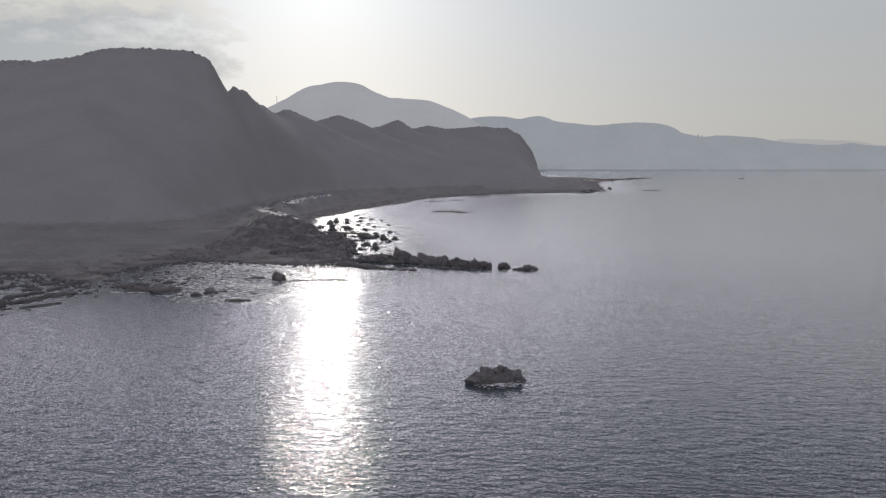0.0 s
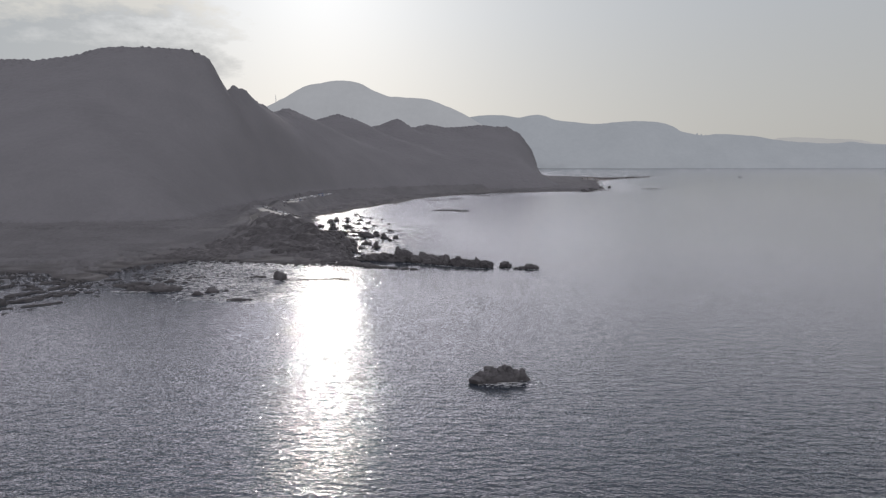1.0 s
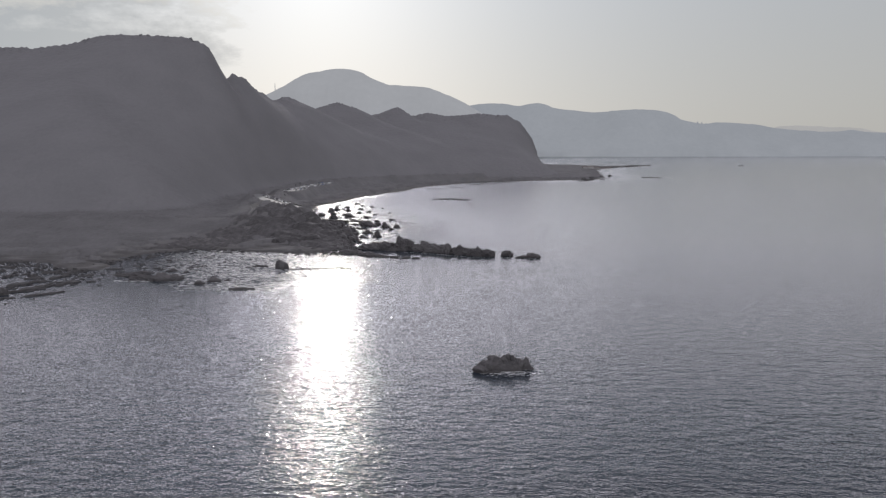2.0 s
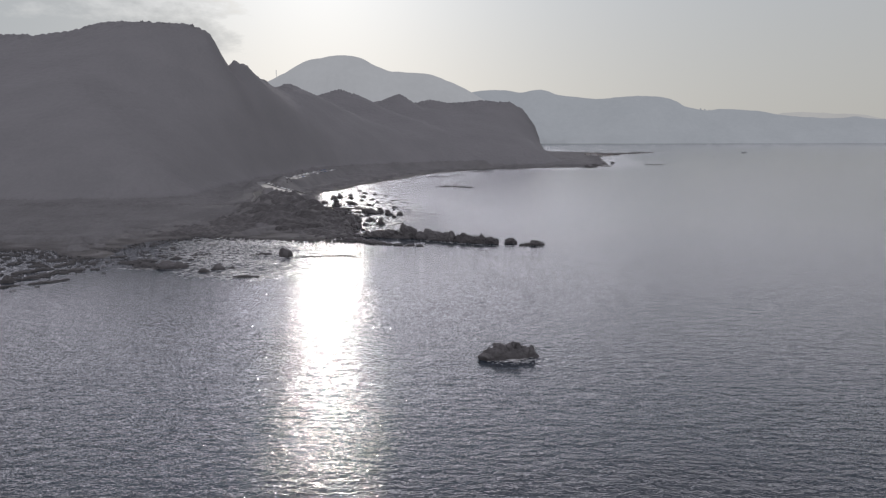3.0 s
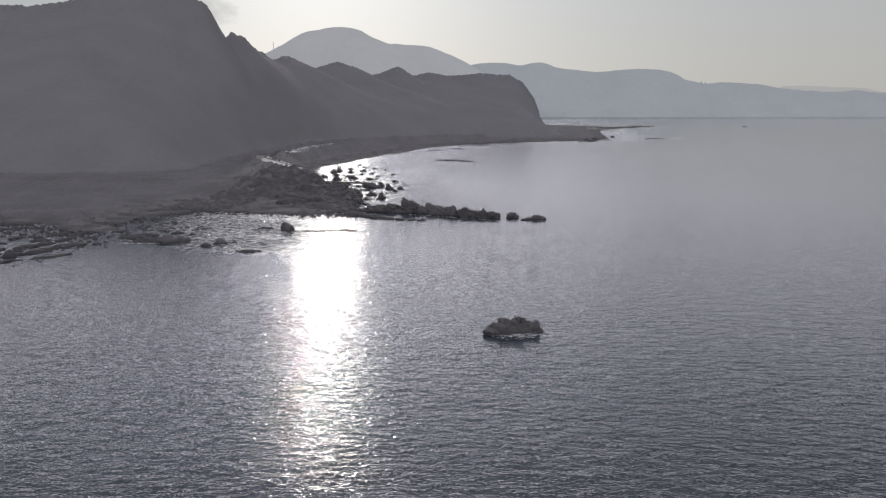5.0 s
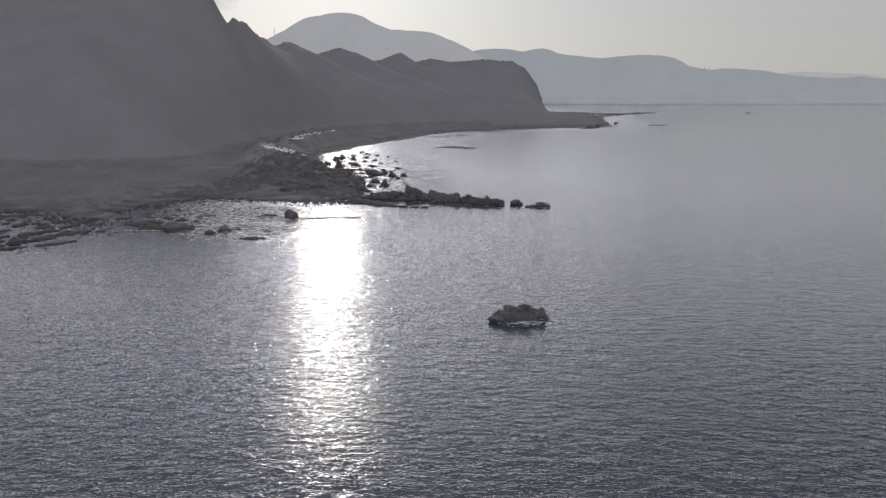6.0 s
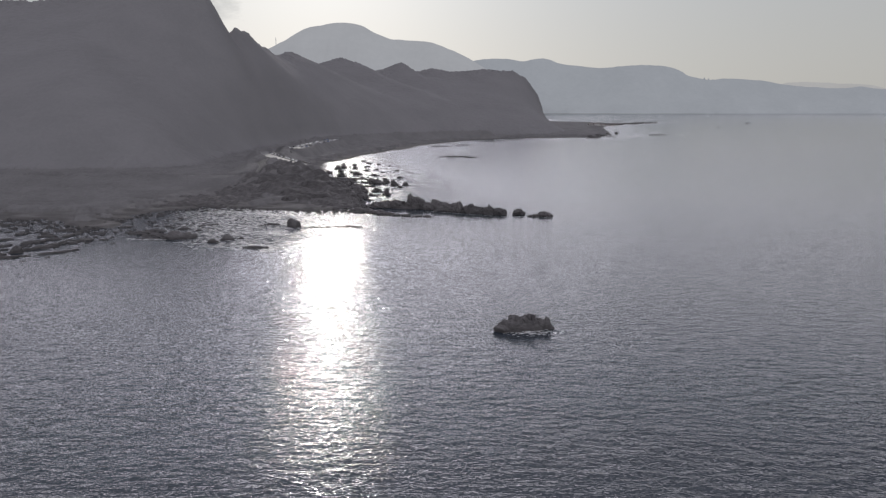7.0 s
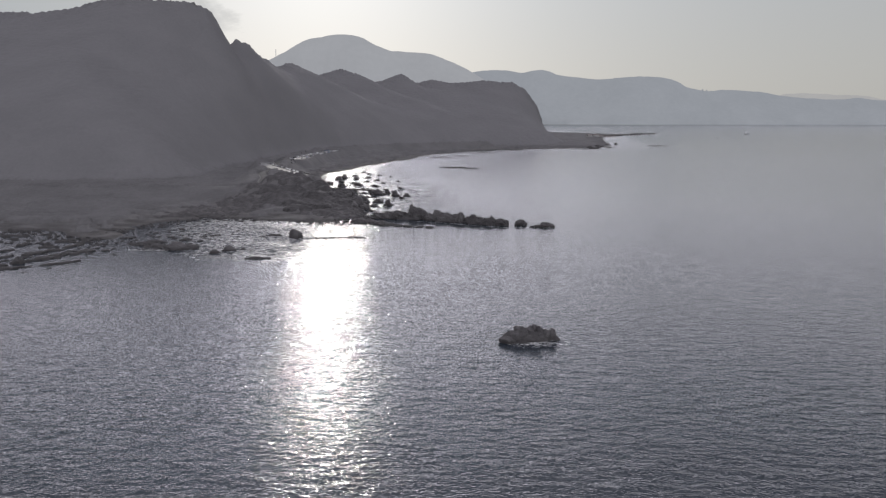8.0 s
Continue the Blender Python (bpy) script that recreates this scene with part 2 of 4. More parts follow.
# ---- mesh helpers ----
def mesh_object(name, verts, faces, material, parent=None, label="", smooth=False):
    me = bpy.data.meshes.new(name)
    me.from_pydata(np.asarray(verts).tolist() if isinstance(verts, np.ndarray) else verts, [], faces.tolist() if isinstance(faces, np.ndarray) else faces)
    me.materials.append(material)
    me.shade_smooth() if smooth else me.shade_flat()
    ob = new(name, me)
    if parent:
        ob.parent = parent
    return tagged(ob, label) if label else ob


def part(name, bm, material, parent, label="", smooth=False):
    me = bpy.data.meshes.new(name)
    bm.normal_update()
    bm.to_mesh(me)
    bm.free()
    me.materials.append(material)
    if smooth:
        me.shade_smooth()
    ob = new(name, me)
    ob.parent = parent
    return tagged(ob, label) if label else ob


def grid_faces(rows, cols, wrap=False):
    i, j = np.meshgrid(np.arange(rows - 1), np.arange(cols if wrap else cols - 1), indexing="ij")
    k = (j + 1) % cols
    return np.stack([i * cols + j, i * cols + k, (i + 1) * cols + k, (i + 1) * cols + j], -1).reshape(-1, 4)


def value_noise(x, y, size, seed):
    """Smooth noise in -1..1 on a lattice of the given size in metres."""
    rng = np.random.default_rng(seed)
    table = rng.uniform(-1, 1, (256, 256))
    u, v = x / size + 31.7, y / size + 57.3
    i, j = np.floor(u).astype(int), np.floor(v).astype(int)
    a, b = u - i, v - j
    a, b = a * a * (3 - 2 * a), b * b * (3 - 2 * b)
    i, j, p, q = i % 256, j % 256, (i + 1) % 256, (j + 1) % 256
    return (table[i, j] * (1 - a) + table[p, j] * a) * (1 - b) + (table[i, q] * (1 - a) + table[p, q] * a) * b


def fractal(x, y, size, seed, octaves=4):
    total = 0
    for k in range(octaves):
        total = total + value_noise(x, y, size / 2**k, seed + k) * 0.5**k
    return total


def along(line, x, y):
    """Distance to a polyline, and the values beyond x and y of its points at the nearest place."""
    line = np.asarray(line, float)
    best = np.full(x.shape, 1e12)
    values = np.zeros((*x.shape, line.shape[1] - 2))
    for p, q in zip(line, line[1:]):
        d = q[:2] - p[:2]
        s = np.clip(((x - p[0]) * d[0] + (y - p[1]) * d[1]) / (d @ d), 0, 1)
        r = (x - p[0] - s * d[0]) ** 2 + (y - p[1] - s * d[1]) ** 2
        near = r < best
        best = np.where(near, r, best)
        if values.shape[-1]:
            values = np.where(near[..., None], p[2:] + s[..., None] * (q[2:] - p[2:]), values)
    return np.sqrt(best), values


def inside(line, x, y):
    line = np.asarray(line, float)[:, :2]
    odd = np.zeros(x.shape, bool)
    for (px, py), (qx, qy) in zip(line, np.roll(line, -1, 0)):
        if py != qy:
            odd ^= ((py > y) != (qy > y)) & (x < (qx - px) * (y - py) / (qy - py) + px)
    return odd


# shore line
SHORE = [
    (-1300, 430), (-700, 420), (-330, 386), (-235, 367), (-214, 357), (-195, 350), (-177, 338), (-176, 356), (-175, 374), (-166, 398), (-150, 412),
    (-123, 410), (-92, 401), (-72, 399), (-60, 404), (-56, 420), (-62, 436), (-63, 461), (-66, 482), (-72, 496), (-79, 526), (-94, 540), (-111, 605), (-127, 661), (-123, 704),
    (-116, 758), (-101, 836),
    (-64, 945), (-21, 1083), (64, 1206), (205, 1268), (272, 1292), (318, 1370), (340, 1500), (400, 1820),
    (470, 2030), (662, 2270), (655, 2290), (430, 2150), (380, 2400), (330, 2900), (-1300, 2900),
]


# ---- the sea: one sheet to the horizon, with waves ----
def build_sea():
    rings = np.concatenate([[0.02, 6, 14, 25, 40, 52, 62], 70 * np.exp(np.arange(0, 520) * 0.0045), 727 * np.exp(np.linspace(0.012, math.log(6800 / 727), 64))])
    fine = np.radians(44)
    turns = np.concatenate([np.linspace(-fine, fine, 342), np.linspace(fine, 2 * math.pi - fine, 60)[1:-1]])
    r, a = np.meshgrid(rings, turns, indexing="ij")
    x, y = r * np.sin(a), r * np.cos(a)
    z = np.zeros_like(x)
    step = np.maximum(np.gradient(rings)[:, None], r * np.gradient(turns)[None, :])
    rng = np.random.default_rng(7)
    for _ in range(30):
        length = math.exp(rng.uniform(math.log(1.5), math.log(6)))
        heading = math.radians(rng.normal(78, 42))
        k = 2 * math.pi / length
        fade = np.clip((length / step - 3) / 3, 0, 1)
        z += fade * 0.0075 / k * np.sin(k * (x * math.cos(heading) + y * math.sin(heading)) + rng.uniform(0, 6.28))
    z *= 1 + 0.5 * value_noise(x, y, 45, 3)
    verts = np.stack([x, y, z], -1).reshape(-1, 3)
    ob = mesh_object("water", verts, grid_faces(len(rings), len(turns), wrap=True), WATER, smooth=True)
    off = along(SHORE, x, y)[0]
    reef = np.exp(-((((x + 110 + 0.3 * (y - 350)) / 36) ** 2 + ((y - 352) / 58) ** 2) ** 2))
    bay = np.exp(-((((x + 48) / 46) ** 2 + ((y - 560) / 130) ** 2) ** 2))
    chop = ob.data.attributes.new("chop", "FLOAT", "POINT")
    chop.data.foreach_set("value", (np.exp(-((off / 62) ** 2)) + 1.2 * reef + 0.8 * bay - 0.5 * np.clip((r - 200) / 420, 0, 1) - 0.15 * np.clip((r - 1000) / 1000, 0, 1) + 0.6 * np.clip((r - 2200) / 1800, 0, 1)).ravel().astype(np.float32))
    surf = ob.data.attributes.new("surf", "FLOAT", "POINT")
    surf.data.foreach_set("value", ((2.6 * reef + 0.45 * bay + 0.4 * np.exp(-(((x + 185) / 40) ** 2) - ((y - 305) / 28) ** 2)) * np.clip(0.75 + value_noise(x, y, 7, 23), 0, 1.3) + 0.25 * np.clip((r - 260) / 500, 0, 1) * np.clip((4400 - r) / 600, 0, 1)).ravel().astype(np.float32))
    tagged(ob, "grey-blue sea with small wind ripples under hazy sun", "sea", kind="structure")


build_sea()

# ---- the land ----
# foot of the hills
FOOT = [
    (-1300, 590), (-700, 570), (-330, 548), (-250, 556), (-208, 600), (-216, 700), (-214, 850), (-190, 960), (-150, 1085), (-50, 1212), (70, 1262), (184, 1300),
    (232, 1370), (244, 1450), (238, 1560), (245, 1700), (258, 2000), (200, 2900), (-1300, 2900),
]
# crest: x, y, height
CREST = [
    (-1300, 1000, 170), (-800, 930, 175), (-555, 900, 168), (-512, 900, 168), (-468, 910, 175), (-436, 920, 187), (-375, 930, 190), (-335, 940, 190),
    (-319, 947, 185), (-311, 957, 180), (-304, 966, 160), (-297, 976, 138), (-290, 988, 148), (-284, 1012, 146), (-285, 1065, 136), (-289, 1180, 127),
    (-286, 1270, 136), (-284, 1310, 128), (-281, 1390, 106), (-258, 1450, 122), (-222, 1520, 138), (-175, 1580, 106), (-103, 1640, 138), (-71, 1650, 118),
    (-40, 1655, 125), (8, 1660, 118), (87, 1670, 125), (154, 1670, 121), (183, 1672, 107), (210, 1680, 73), (227, 1700, 40),
]
# road: x, y, height
ROAD = [
    (-900, 470, 9), (-450, 482, 9), (-316, 500, 8.5), (-243, 506, 8.5), (-182, 499, 9), (-152, 505, 9.5), (-146, 532, 10), (-152, 566, 10.3), (-164, 604, 10.6), (-166, 645, 11), (-174, 700, 12),
    (-190, 795, 12), (-184, 890, 12), (-169, 995, 12), (-124, 1085, 12), (-30, 1190, 12), (60, 1235, 12),
]


RAMP = [(-190, 722, 12), (-176, 676, 11.6), (-150, 628, 10.9), (-122, 582, 10.2)]
# pale strip beside the road bend, added for the sun glint on the road
GLINT_STRIP = [(-147, 497, 9.4), (-141.5, 514, 9.7), (-140, 532, 10), (-145.5, 560, 10.2)]
LOT = [(-171, 770, 12), (-168, 860, 12), (-157, 960, 12)]


def slopes(x, y):
    """Height of the hills over the terrace, and how far up the slope a place is, 0 at the foot to 1 on the crest."""
    near = 4 * np.clip((along(CREST, x, y)[0] - 12) / 60, 0, 1)
    wx, wy = x + near * fractal(x, y, 70, 43, 3), y + near * fractal(x, y, 70, 47, 3)
    s, top = along(CREST, wx, wy)
    reach = np.where(inside(FOOT, x, y), along(FOOT + FOOT[:1], wx, wy)[0], 0) * np.clip(along(FOOT + FOOT[:1], x, y)[0] / 40, 0, 1)
    t = reach / (reach + s + 1e-6)
    face = 1 - (1 - t) ** 1.35
    gully = 1 + (0.06 * fractal(x, y, 120, 41, 5)) * 4 * t * (1 - t)
    hill = top[..., 0] * face * gully + 1.3 * fractal(x, y, 40, 51) * np.clip(t * 4, 0, 1)
    return np.where(reach > 0, hill, 0), t


CELL, X0, Y0 = 8.0, -1320.0, 500.0
gx, gy = np.meshgrid(X0 + CELL * np.arange(262), Y0 + CELL * np.arange(306))
worn = slopes(gx, gy)[0]
for _ in range(5):
    for axis in (0, 1):
        edge = np.concatenate([worn.take([0], axis), worn, worn.take([-1], axis)], axis)
        n = worn.shape[axis]
        worn = (edge.take(range(n), axis) + 2 * worn + edge.take(range(2, n + 2), axis)) / 4


def slope_field(x, y):
    """The hills with their faces worn smooth below the crest."""
    hill, t = slopes(x, y)
    u, v = np.clip((x - X0) / CELL, 0, 260.9), np.clip((y - Y0) / CELL, 0, 304.9)
    i, j = u.astype(int), v.astype(int)
    a, b = u - i, v - j
    soft = (worn[j, i] * (1 - a) + worn[j, i + 1] * a) * (1 - b) + (worn[j + 1, i] * (1 - a) + worn[j + 1, i + 1] * a) * b
    keep = np.clip((t - 0.72) / 0.2, 0, 1) + np.clip((0.10 - t) / 0.10, 0, 1)
    return hill * keep + soft * (1 - keep), t


def land_height(x, y):
    d = along(SHORE + SHORE[:1], x, y)[0]
    d = np.where(inside(SHORE, x, y), d, -d)
    ragged = 4 * fractal(x, y, 38, 11) + 3.0 * fractal(x, y, 9, 21, 3)
    d = d + ragged * np.clip(1.4 - np.abs(d) / 60, 0, 1)
    flat = np.interp(d, [-60, -36, -22, -7, 5, 45, 110, 400], [-9, -3.6, -2.2, -1.3, 0.6, 2.4, 6.5, 9])
    flat = flat + 0.95 * fractal(x * 0.45, y + 0.2 * x, 5, 31, 4) * np.where(inside(FOOT, x, y), 0.1, 1.0)
    hill, t = slope_field(x, y)
    for mx, my, high, sx, sy in ((-122, 508, 12.0, 28, 38), (-99, 480, 3.5, 19, 30), (-148, 505, 5, 30, 34), (-76, 450, 3, 12, 20), (-80, 476, 2.5, 13, 24), (-96, 498, 2, 14, 24)):
        hill = hill + high * np.exp(-(((x - mx) / sx) ** 2 + ((y - my) / sy) ** 2) ** 1.3) * (1 + 0.24 * fractal(x, y, 20, 61, 4)) * np.clip(d / 6, 0, 1)
    high = flat + hill
    off, level = along(ROAD, x, y)
    blend = np.clip((26 - off) / 14, 0, 1) * (y > 400)
    apart = np.minimum(along(LOT, x, y)[0], along(RAMP, x, y)[0] + 2)
    blend = np.maximum(blend, np.clip((22 - apart) / 10, 0, 1))
    return high * (1 - blend) + (level[..., 0] - 0.15) * blend, d, t


def wooded(x, y, z, d, t):
    return (t > 0.004) & (along(ROAD, x, y)[0] > 11) & (y < np.interp(x, [-720, -320, -280, -270, 290], [975, 975, 1090, 1720, 1720]))


def build_land():
    xs = np.concatenate([np.arange(-1250, -640, 22), np.arange(-640, -260, 4), np.arange(-260, -40, 2.0), np.arange(-40, 360, 4), np.arange(360, 700, 9)])
    steps, yy = [], 300.0
    while yy < 2850:
        steps.append(yy)
        yy += 1.6 if yy < 430 else max(2.6, (yy - 300) * 0.0085)
    x, y = np.meshgrid(xs, np.array(steps), indexing="xy")
    z, d, t = land_height(x, y)
    z = z - 3.0 * np.clip((t - 0.02) / 0.05, 0, 1) * wooded(x, y, z, d, t)
    verts = np.stack([x, y, z], -1).reshape(-1, 3)
    faces = grid_faces(*x.shape)
    faces = faces[(verts[faces][..., 2] > -3.5).any(1)]
    used = np.unique(faces)
    remap = np.zeros(len(verts), int)
    remap[used] = np.arange(len(used))
    ob = mesh_object("ground", verts[used], remap[faces], SOIL, smooth=True)
    tagged(ob, "dark coastal hillside and rocky shore terrace in shade", "coast", kind="structure")


build_land()


def blob_points(count, seed):
    """A few lumpy crowns on which the woods draw: unit clumps of about 80 faces."""
    made = []
    for k in range(count):
        bm = bmesh.new()
        bmesh.ops.create_icosphere(bm, subdivisions=2, radius=1)
        for v in bm.verts:
            p = v.co * 1.3 + Vector((seed + 9 * k, 3 * k, 0))
            v.co *= 0.95 + 0.55 * noise.noise(p * 1.4) + 0.25 * noise.noise(p * 3.1)
            v.co.z *= 0.85
        bm.verts.index_update()
        made.append((np.array([v.co[:] for v in bm.verts]), np.array([[v.index for v in f.verts] for f in bm.faces])))
        bm.free()
    return made


def crowns(x, y, size, seed):
    """Height of packed rounded crowns, 0 to 1: the nearest of jittered centres wins."""
    rng = np.random.default_rng(seed)
    jx, jy, tall = rng.uniform(0, 1, (3, 128, 128))
    u, v = x / size, y / size
    i, j = np.floor(u).astype(int), np.floor(v).astype(int)
    best = np.zeros(x.shape)
    for a in (-1, 0, 1):
        for b in (-1, 0, 1):
            p, q = (i + a) % 128, (j + b) % 128
            r = (u - i - a - jx[p, q]) ** 2 + (v - j - b - jy[p, q]) ** 2
            best = np.maximum(best, (0.55 + 0.45 * tall[p, q]) * np.sqrt(np.clip(1 - r / 0.5, 0, 1)))
    return best


def canopy(name, label, category, span, gap, tall, keep, seed, material):
    """A closed cover of packed crowns over the land where keep(x, y, z, d, t) holds."""
    rng = np.random.default_rng(seed)
    x0, x1, y0, y1 = span
    x, y = np.meshgrid(np.arange(x0, x1, gap), np.arange(y0, y1, gap))
    x, y = x + rng.uniform(-0.3, 0.3, x.shape) * gap, y + rng.uniform(-0.3, 0.3, y.shape) * gap
    z, d, t = land_height(x, y)
    grown = keep(x, y, z, d, t)
    grown[[0, -1]], grown[:, [0, -1]] = False, False
    hedge = np.exp(-(((along(ROAD, x, y)[0] - 8) / 4.5) ** 2)) * np.clip(1.2 + 1.6 * value_noise(x, y, 16, 19), 0.2, 1.6) * (t < 0.02)
    young = np.clip(0.5 + value_noise(x, y, 14 * gap, seed + 4) * 0.3 + np.clip(t * 20, 0, 0.4), 0.3, 1.0)
    steep = np.hypot(*np.gradient(z, gap))
    young = young * np.clip(1.35 - 0.8 * steep, 0.15, 1) * np.interp(t, [0.0, 0.08, 0.2, 0.85, 0.96], [1.0, 0.7, 0.4, 0.5, 1.6])
    top = np.where(grown, z + 0.22 * tall + young * (tall + np.where(y < 590, np.where(x < -172, 2.5, 0.3), 2.4) * hedge) * (0.85 * crowns(x, y, gap * 3.0, 6) + 0.25 * crowns(x, y, gap * 1.6, 7) + 0.15 * fractal(x, y, gap * 12, 66, 2)), z - 0.35 * tall)
    verts = np.stack([x, y, top], -1).reshape(-1, 3)
    faces = grid_faces(*x.shape)
    faces = faces[grown.reshape(-1)[faces].any(1)]
    used = np.unique(faces)
    remap = np.zeros(len(verts), int)
    remap[used] = np.arange(len(used))
    verts, faces = verts[used], remap[faces].tolist()
    tagged(mesh_object(name, verts, faces, material, smooth=True), label, category, kind="stuff")


# the bare knoll: x, y, half width
KNOLL = [(-168, 424, 13), (-140, 440, 22), (-121, 495, 27), (-104, 476, 27), (-84, 448, 22), (-72, 418, 15)]


def knoll_cover(x, y):
    """How far inside the bare rock a place lies, -1 outside to 1."""
    off, reach = along(KNOLL, x, y)
    edge = np.minimum(reach[..., 0] * (1 + 0.35 * fractal(x, y, 16, 91, 4)) - off, along(GLINT_STRIP, x, y)[0] - 9)
    return np.clip(edge / 7, -1, 1)


def scrubby(x, y, z, d, t):
    return (knoll_cover(x, y) < -0.2) & (along(GLINT_STRIP, x, y)[0] > 7) & ((z > 1.5 + 0.7 * fractal(x, y, 18, 77, 3)) & (d > 9 + 5 * fractal(x, y, 25, 79, 2)) & (t < 0.012) & (along(ROAD, x, y)[0] > 4.2) & (along(LOT, x, y)[0] > 10.5) & (along(RAMP, x, y)[0] > 7))


canopy("hillside_woods", "dark evergreen woods covering the steep coastal hills", "woods", (-720, 262, 540, 1720), 1.9, 3.6, wooded, 5, LEAVES)
canopy("coastal_scrub", "low dark wind-cut scrub on the shore terrace", "scrub", (-470, -48, 345, 640), 1.2, 1.9, scrubby, 7, SCRUB)
canopy("roadside_scrub", "dark scrub on the bank between road and bay", "scrub", (-240, 112, 612, 1290), 2.0, 2.4, scrubby, 8, SCRUB)
canopy("point_scrub", "low dark scrub on the flat beyond the headland", "scrub", (100, 480, 1240, 2100), 4.0, 3.0, scrubby, 9, SCRUB)


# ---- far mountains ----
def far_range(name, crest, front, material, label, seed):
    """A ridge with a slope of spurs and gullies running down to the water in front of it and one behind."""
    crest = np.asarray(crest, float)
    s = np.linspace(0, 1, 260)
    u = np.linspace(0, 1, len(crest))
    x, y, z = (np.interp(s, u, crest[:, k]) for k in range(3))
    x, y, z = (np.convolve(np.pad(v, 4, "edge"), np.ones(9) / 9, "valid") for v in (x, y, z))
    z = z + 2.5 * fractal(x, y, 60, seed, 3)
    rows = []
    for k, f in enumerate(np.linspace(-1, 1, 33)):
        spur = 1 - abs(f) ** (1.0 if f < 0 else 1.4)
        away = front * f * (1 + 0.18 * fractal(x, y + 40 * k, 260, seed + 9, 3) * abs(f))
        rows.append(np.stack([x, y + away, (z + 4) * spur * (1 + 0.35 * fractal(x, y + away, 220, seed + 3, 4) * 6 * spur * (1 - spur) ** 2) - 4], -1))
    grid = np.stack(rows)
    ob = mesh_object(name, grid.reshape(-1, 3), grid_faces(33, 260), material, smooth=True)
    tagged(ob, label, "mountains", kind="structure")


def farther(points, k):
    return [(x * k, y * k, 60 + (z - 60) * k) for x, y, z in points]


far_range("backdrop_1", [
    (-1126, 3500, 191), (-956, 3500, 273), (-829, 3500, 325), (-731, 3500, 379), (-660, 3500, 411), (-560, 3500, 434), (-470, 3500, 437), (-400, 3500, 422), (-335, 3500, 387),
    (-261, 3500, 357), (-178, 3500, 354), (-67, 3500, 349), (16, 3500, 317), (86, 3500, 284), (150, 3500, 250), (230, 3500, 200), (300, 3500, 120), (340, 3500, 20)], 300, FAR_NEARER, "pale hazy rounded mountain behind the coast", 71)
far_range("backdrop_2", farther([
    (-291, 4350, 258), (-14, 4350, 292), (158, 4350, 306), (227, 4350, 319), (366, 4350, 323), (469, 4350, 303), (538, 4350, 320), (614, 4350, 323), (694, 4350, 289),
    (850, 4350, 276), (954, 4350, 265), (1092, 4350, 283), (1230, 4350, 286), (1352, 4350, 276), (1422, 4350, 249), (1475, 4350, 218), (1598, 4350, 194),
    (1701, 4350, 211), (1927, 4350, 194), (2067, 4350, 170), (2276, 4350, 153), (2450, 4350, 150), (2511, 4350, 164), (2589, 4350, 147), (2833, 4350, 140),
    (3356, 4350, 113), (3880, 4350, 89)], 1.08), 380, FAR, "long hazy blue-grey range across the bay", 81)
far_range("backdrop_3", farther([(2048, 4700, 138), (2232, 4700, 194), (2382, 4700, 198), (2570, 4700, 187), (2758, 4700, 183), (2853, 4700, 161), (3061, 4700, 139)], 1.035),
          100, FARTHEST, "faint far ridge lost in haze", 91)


# ---- single trees on the skyline ----
def tree(seed, tall):
    rng = random.Random(seed)
    ob = tagged(new("tree"), "dark broadleaf tree standing out on the hill crest", "tree", "trees on the crest")
    bm = bmesh.new()
    bmesh.ops.create_cone(bm, cap_ends=True, segments=8, radius1=0.28, radius2=0.12, depth=tall * 0.7, matrix=pose(0, 0, tall * 0.33))
    for k in range(4):
        turn = rng.uniform(0, 360)
        arm = pose(0, 0, tall * (0.38 + 0.08 * k), 0, 0, turn) @ pose(0, 0, 0, 0, 48, 0) @ pose(0, 0, tall * 0.14)
        bmesh.ops.create_cone(bm, cap_ends=True, segments=6, radius1=0.11, radius2=0.04, depth=tall * 0.3, matrix=arm)
    part("trunk", bm, BARK, ob)
    bm = bmesh.new()
    for k in range(46):
        while True:
            p = Vector((rng.uniform(-1, 1), rng.uniform(-1, 1), rng.uniform(-1, 1)))
            if 0.25 < p.length < 1:
                break
        size = tall * rng.uniform(0.07, 0.14)
        made = bmesh.ops.create_icosphere(bm, subdivisions=1, radius=size, matrix=Matrix.Translation((p.x * tall * 0.36, p.y * tall * 0.36, tall * (0.72 + 0.3 * p.z))))
        for v in made["verts"]:
            v.co += Vector((rng.uniform(-1, 1), rng.uniform(-1, 1), rng.uniform(-1, 1))) * size * 0.35
    part("crown", bm, LEAVES, ob)
    return ob


trees = [tree(k, h) for k, h in enumerate((5.0, 6.4, 4.4, 5.6))]
rng = random.Random(77)
spots = [(-470 + 2.5 * k + rng.uniform(-3, 3), 0) for k in range(60)] + [(-287, 1), (-284.5, 1), (-266, 2), (-270, 2)]
for k, (x, kind) in enumerate(spots):
    y = {0: float(np.interp(x, [-555, -468, -375, -319], [900, 910, 930, 947])), 1: 1012 + k % 3, 2: 1436 + 5 * (k % 2)}[kind] + rng.uniform(-4, 2)
    m = pose(x, y, float(land_height(np.array([x]), np.array([y]))[0][0]) - rng.uniform(1.2, 3.4), 0, 0, rng.uniform(0, 360))
    if k < 4:
        trees[k].matrix_basis = m
    else:
        copy_thing(trees[rng.randrange(4)], m)

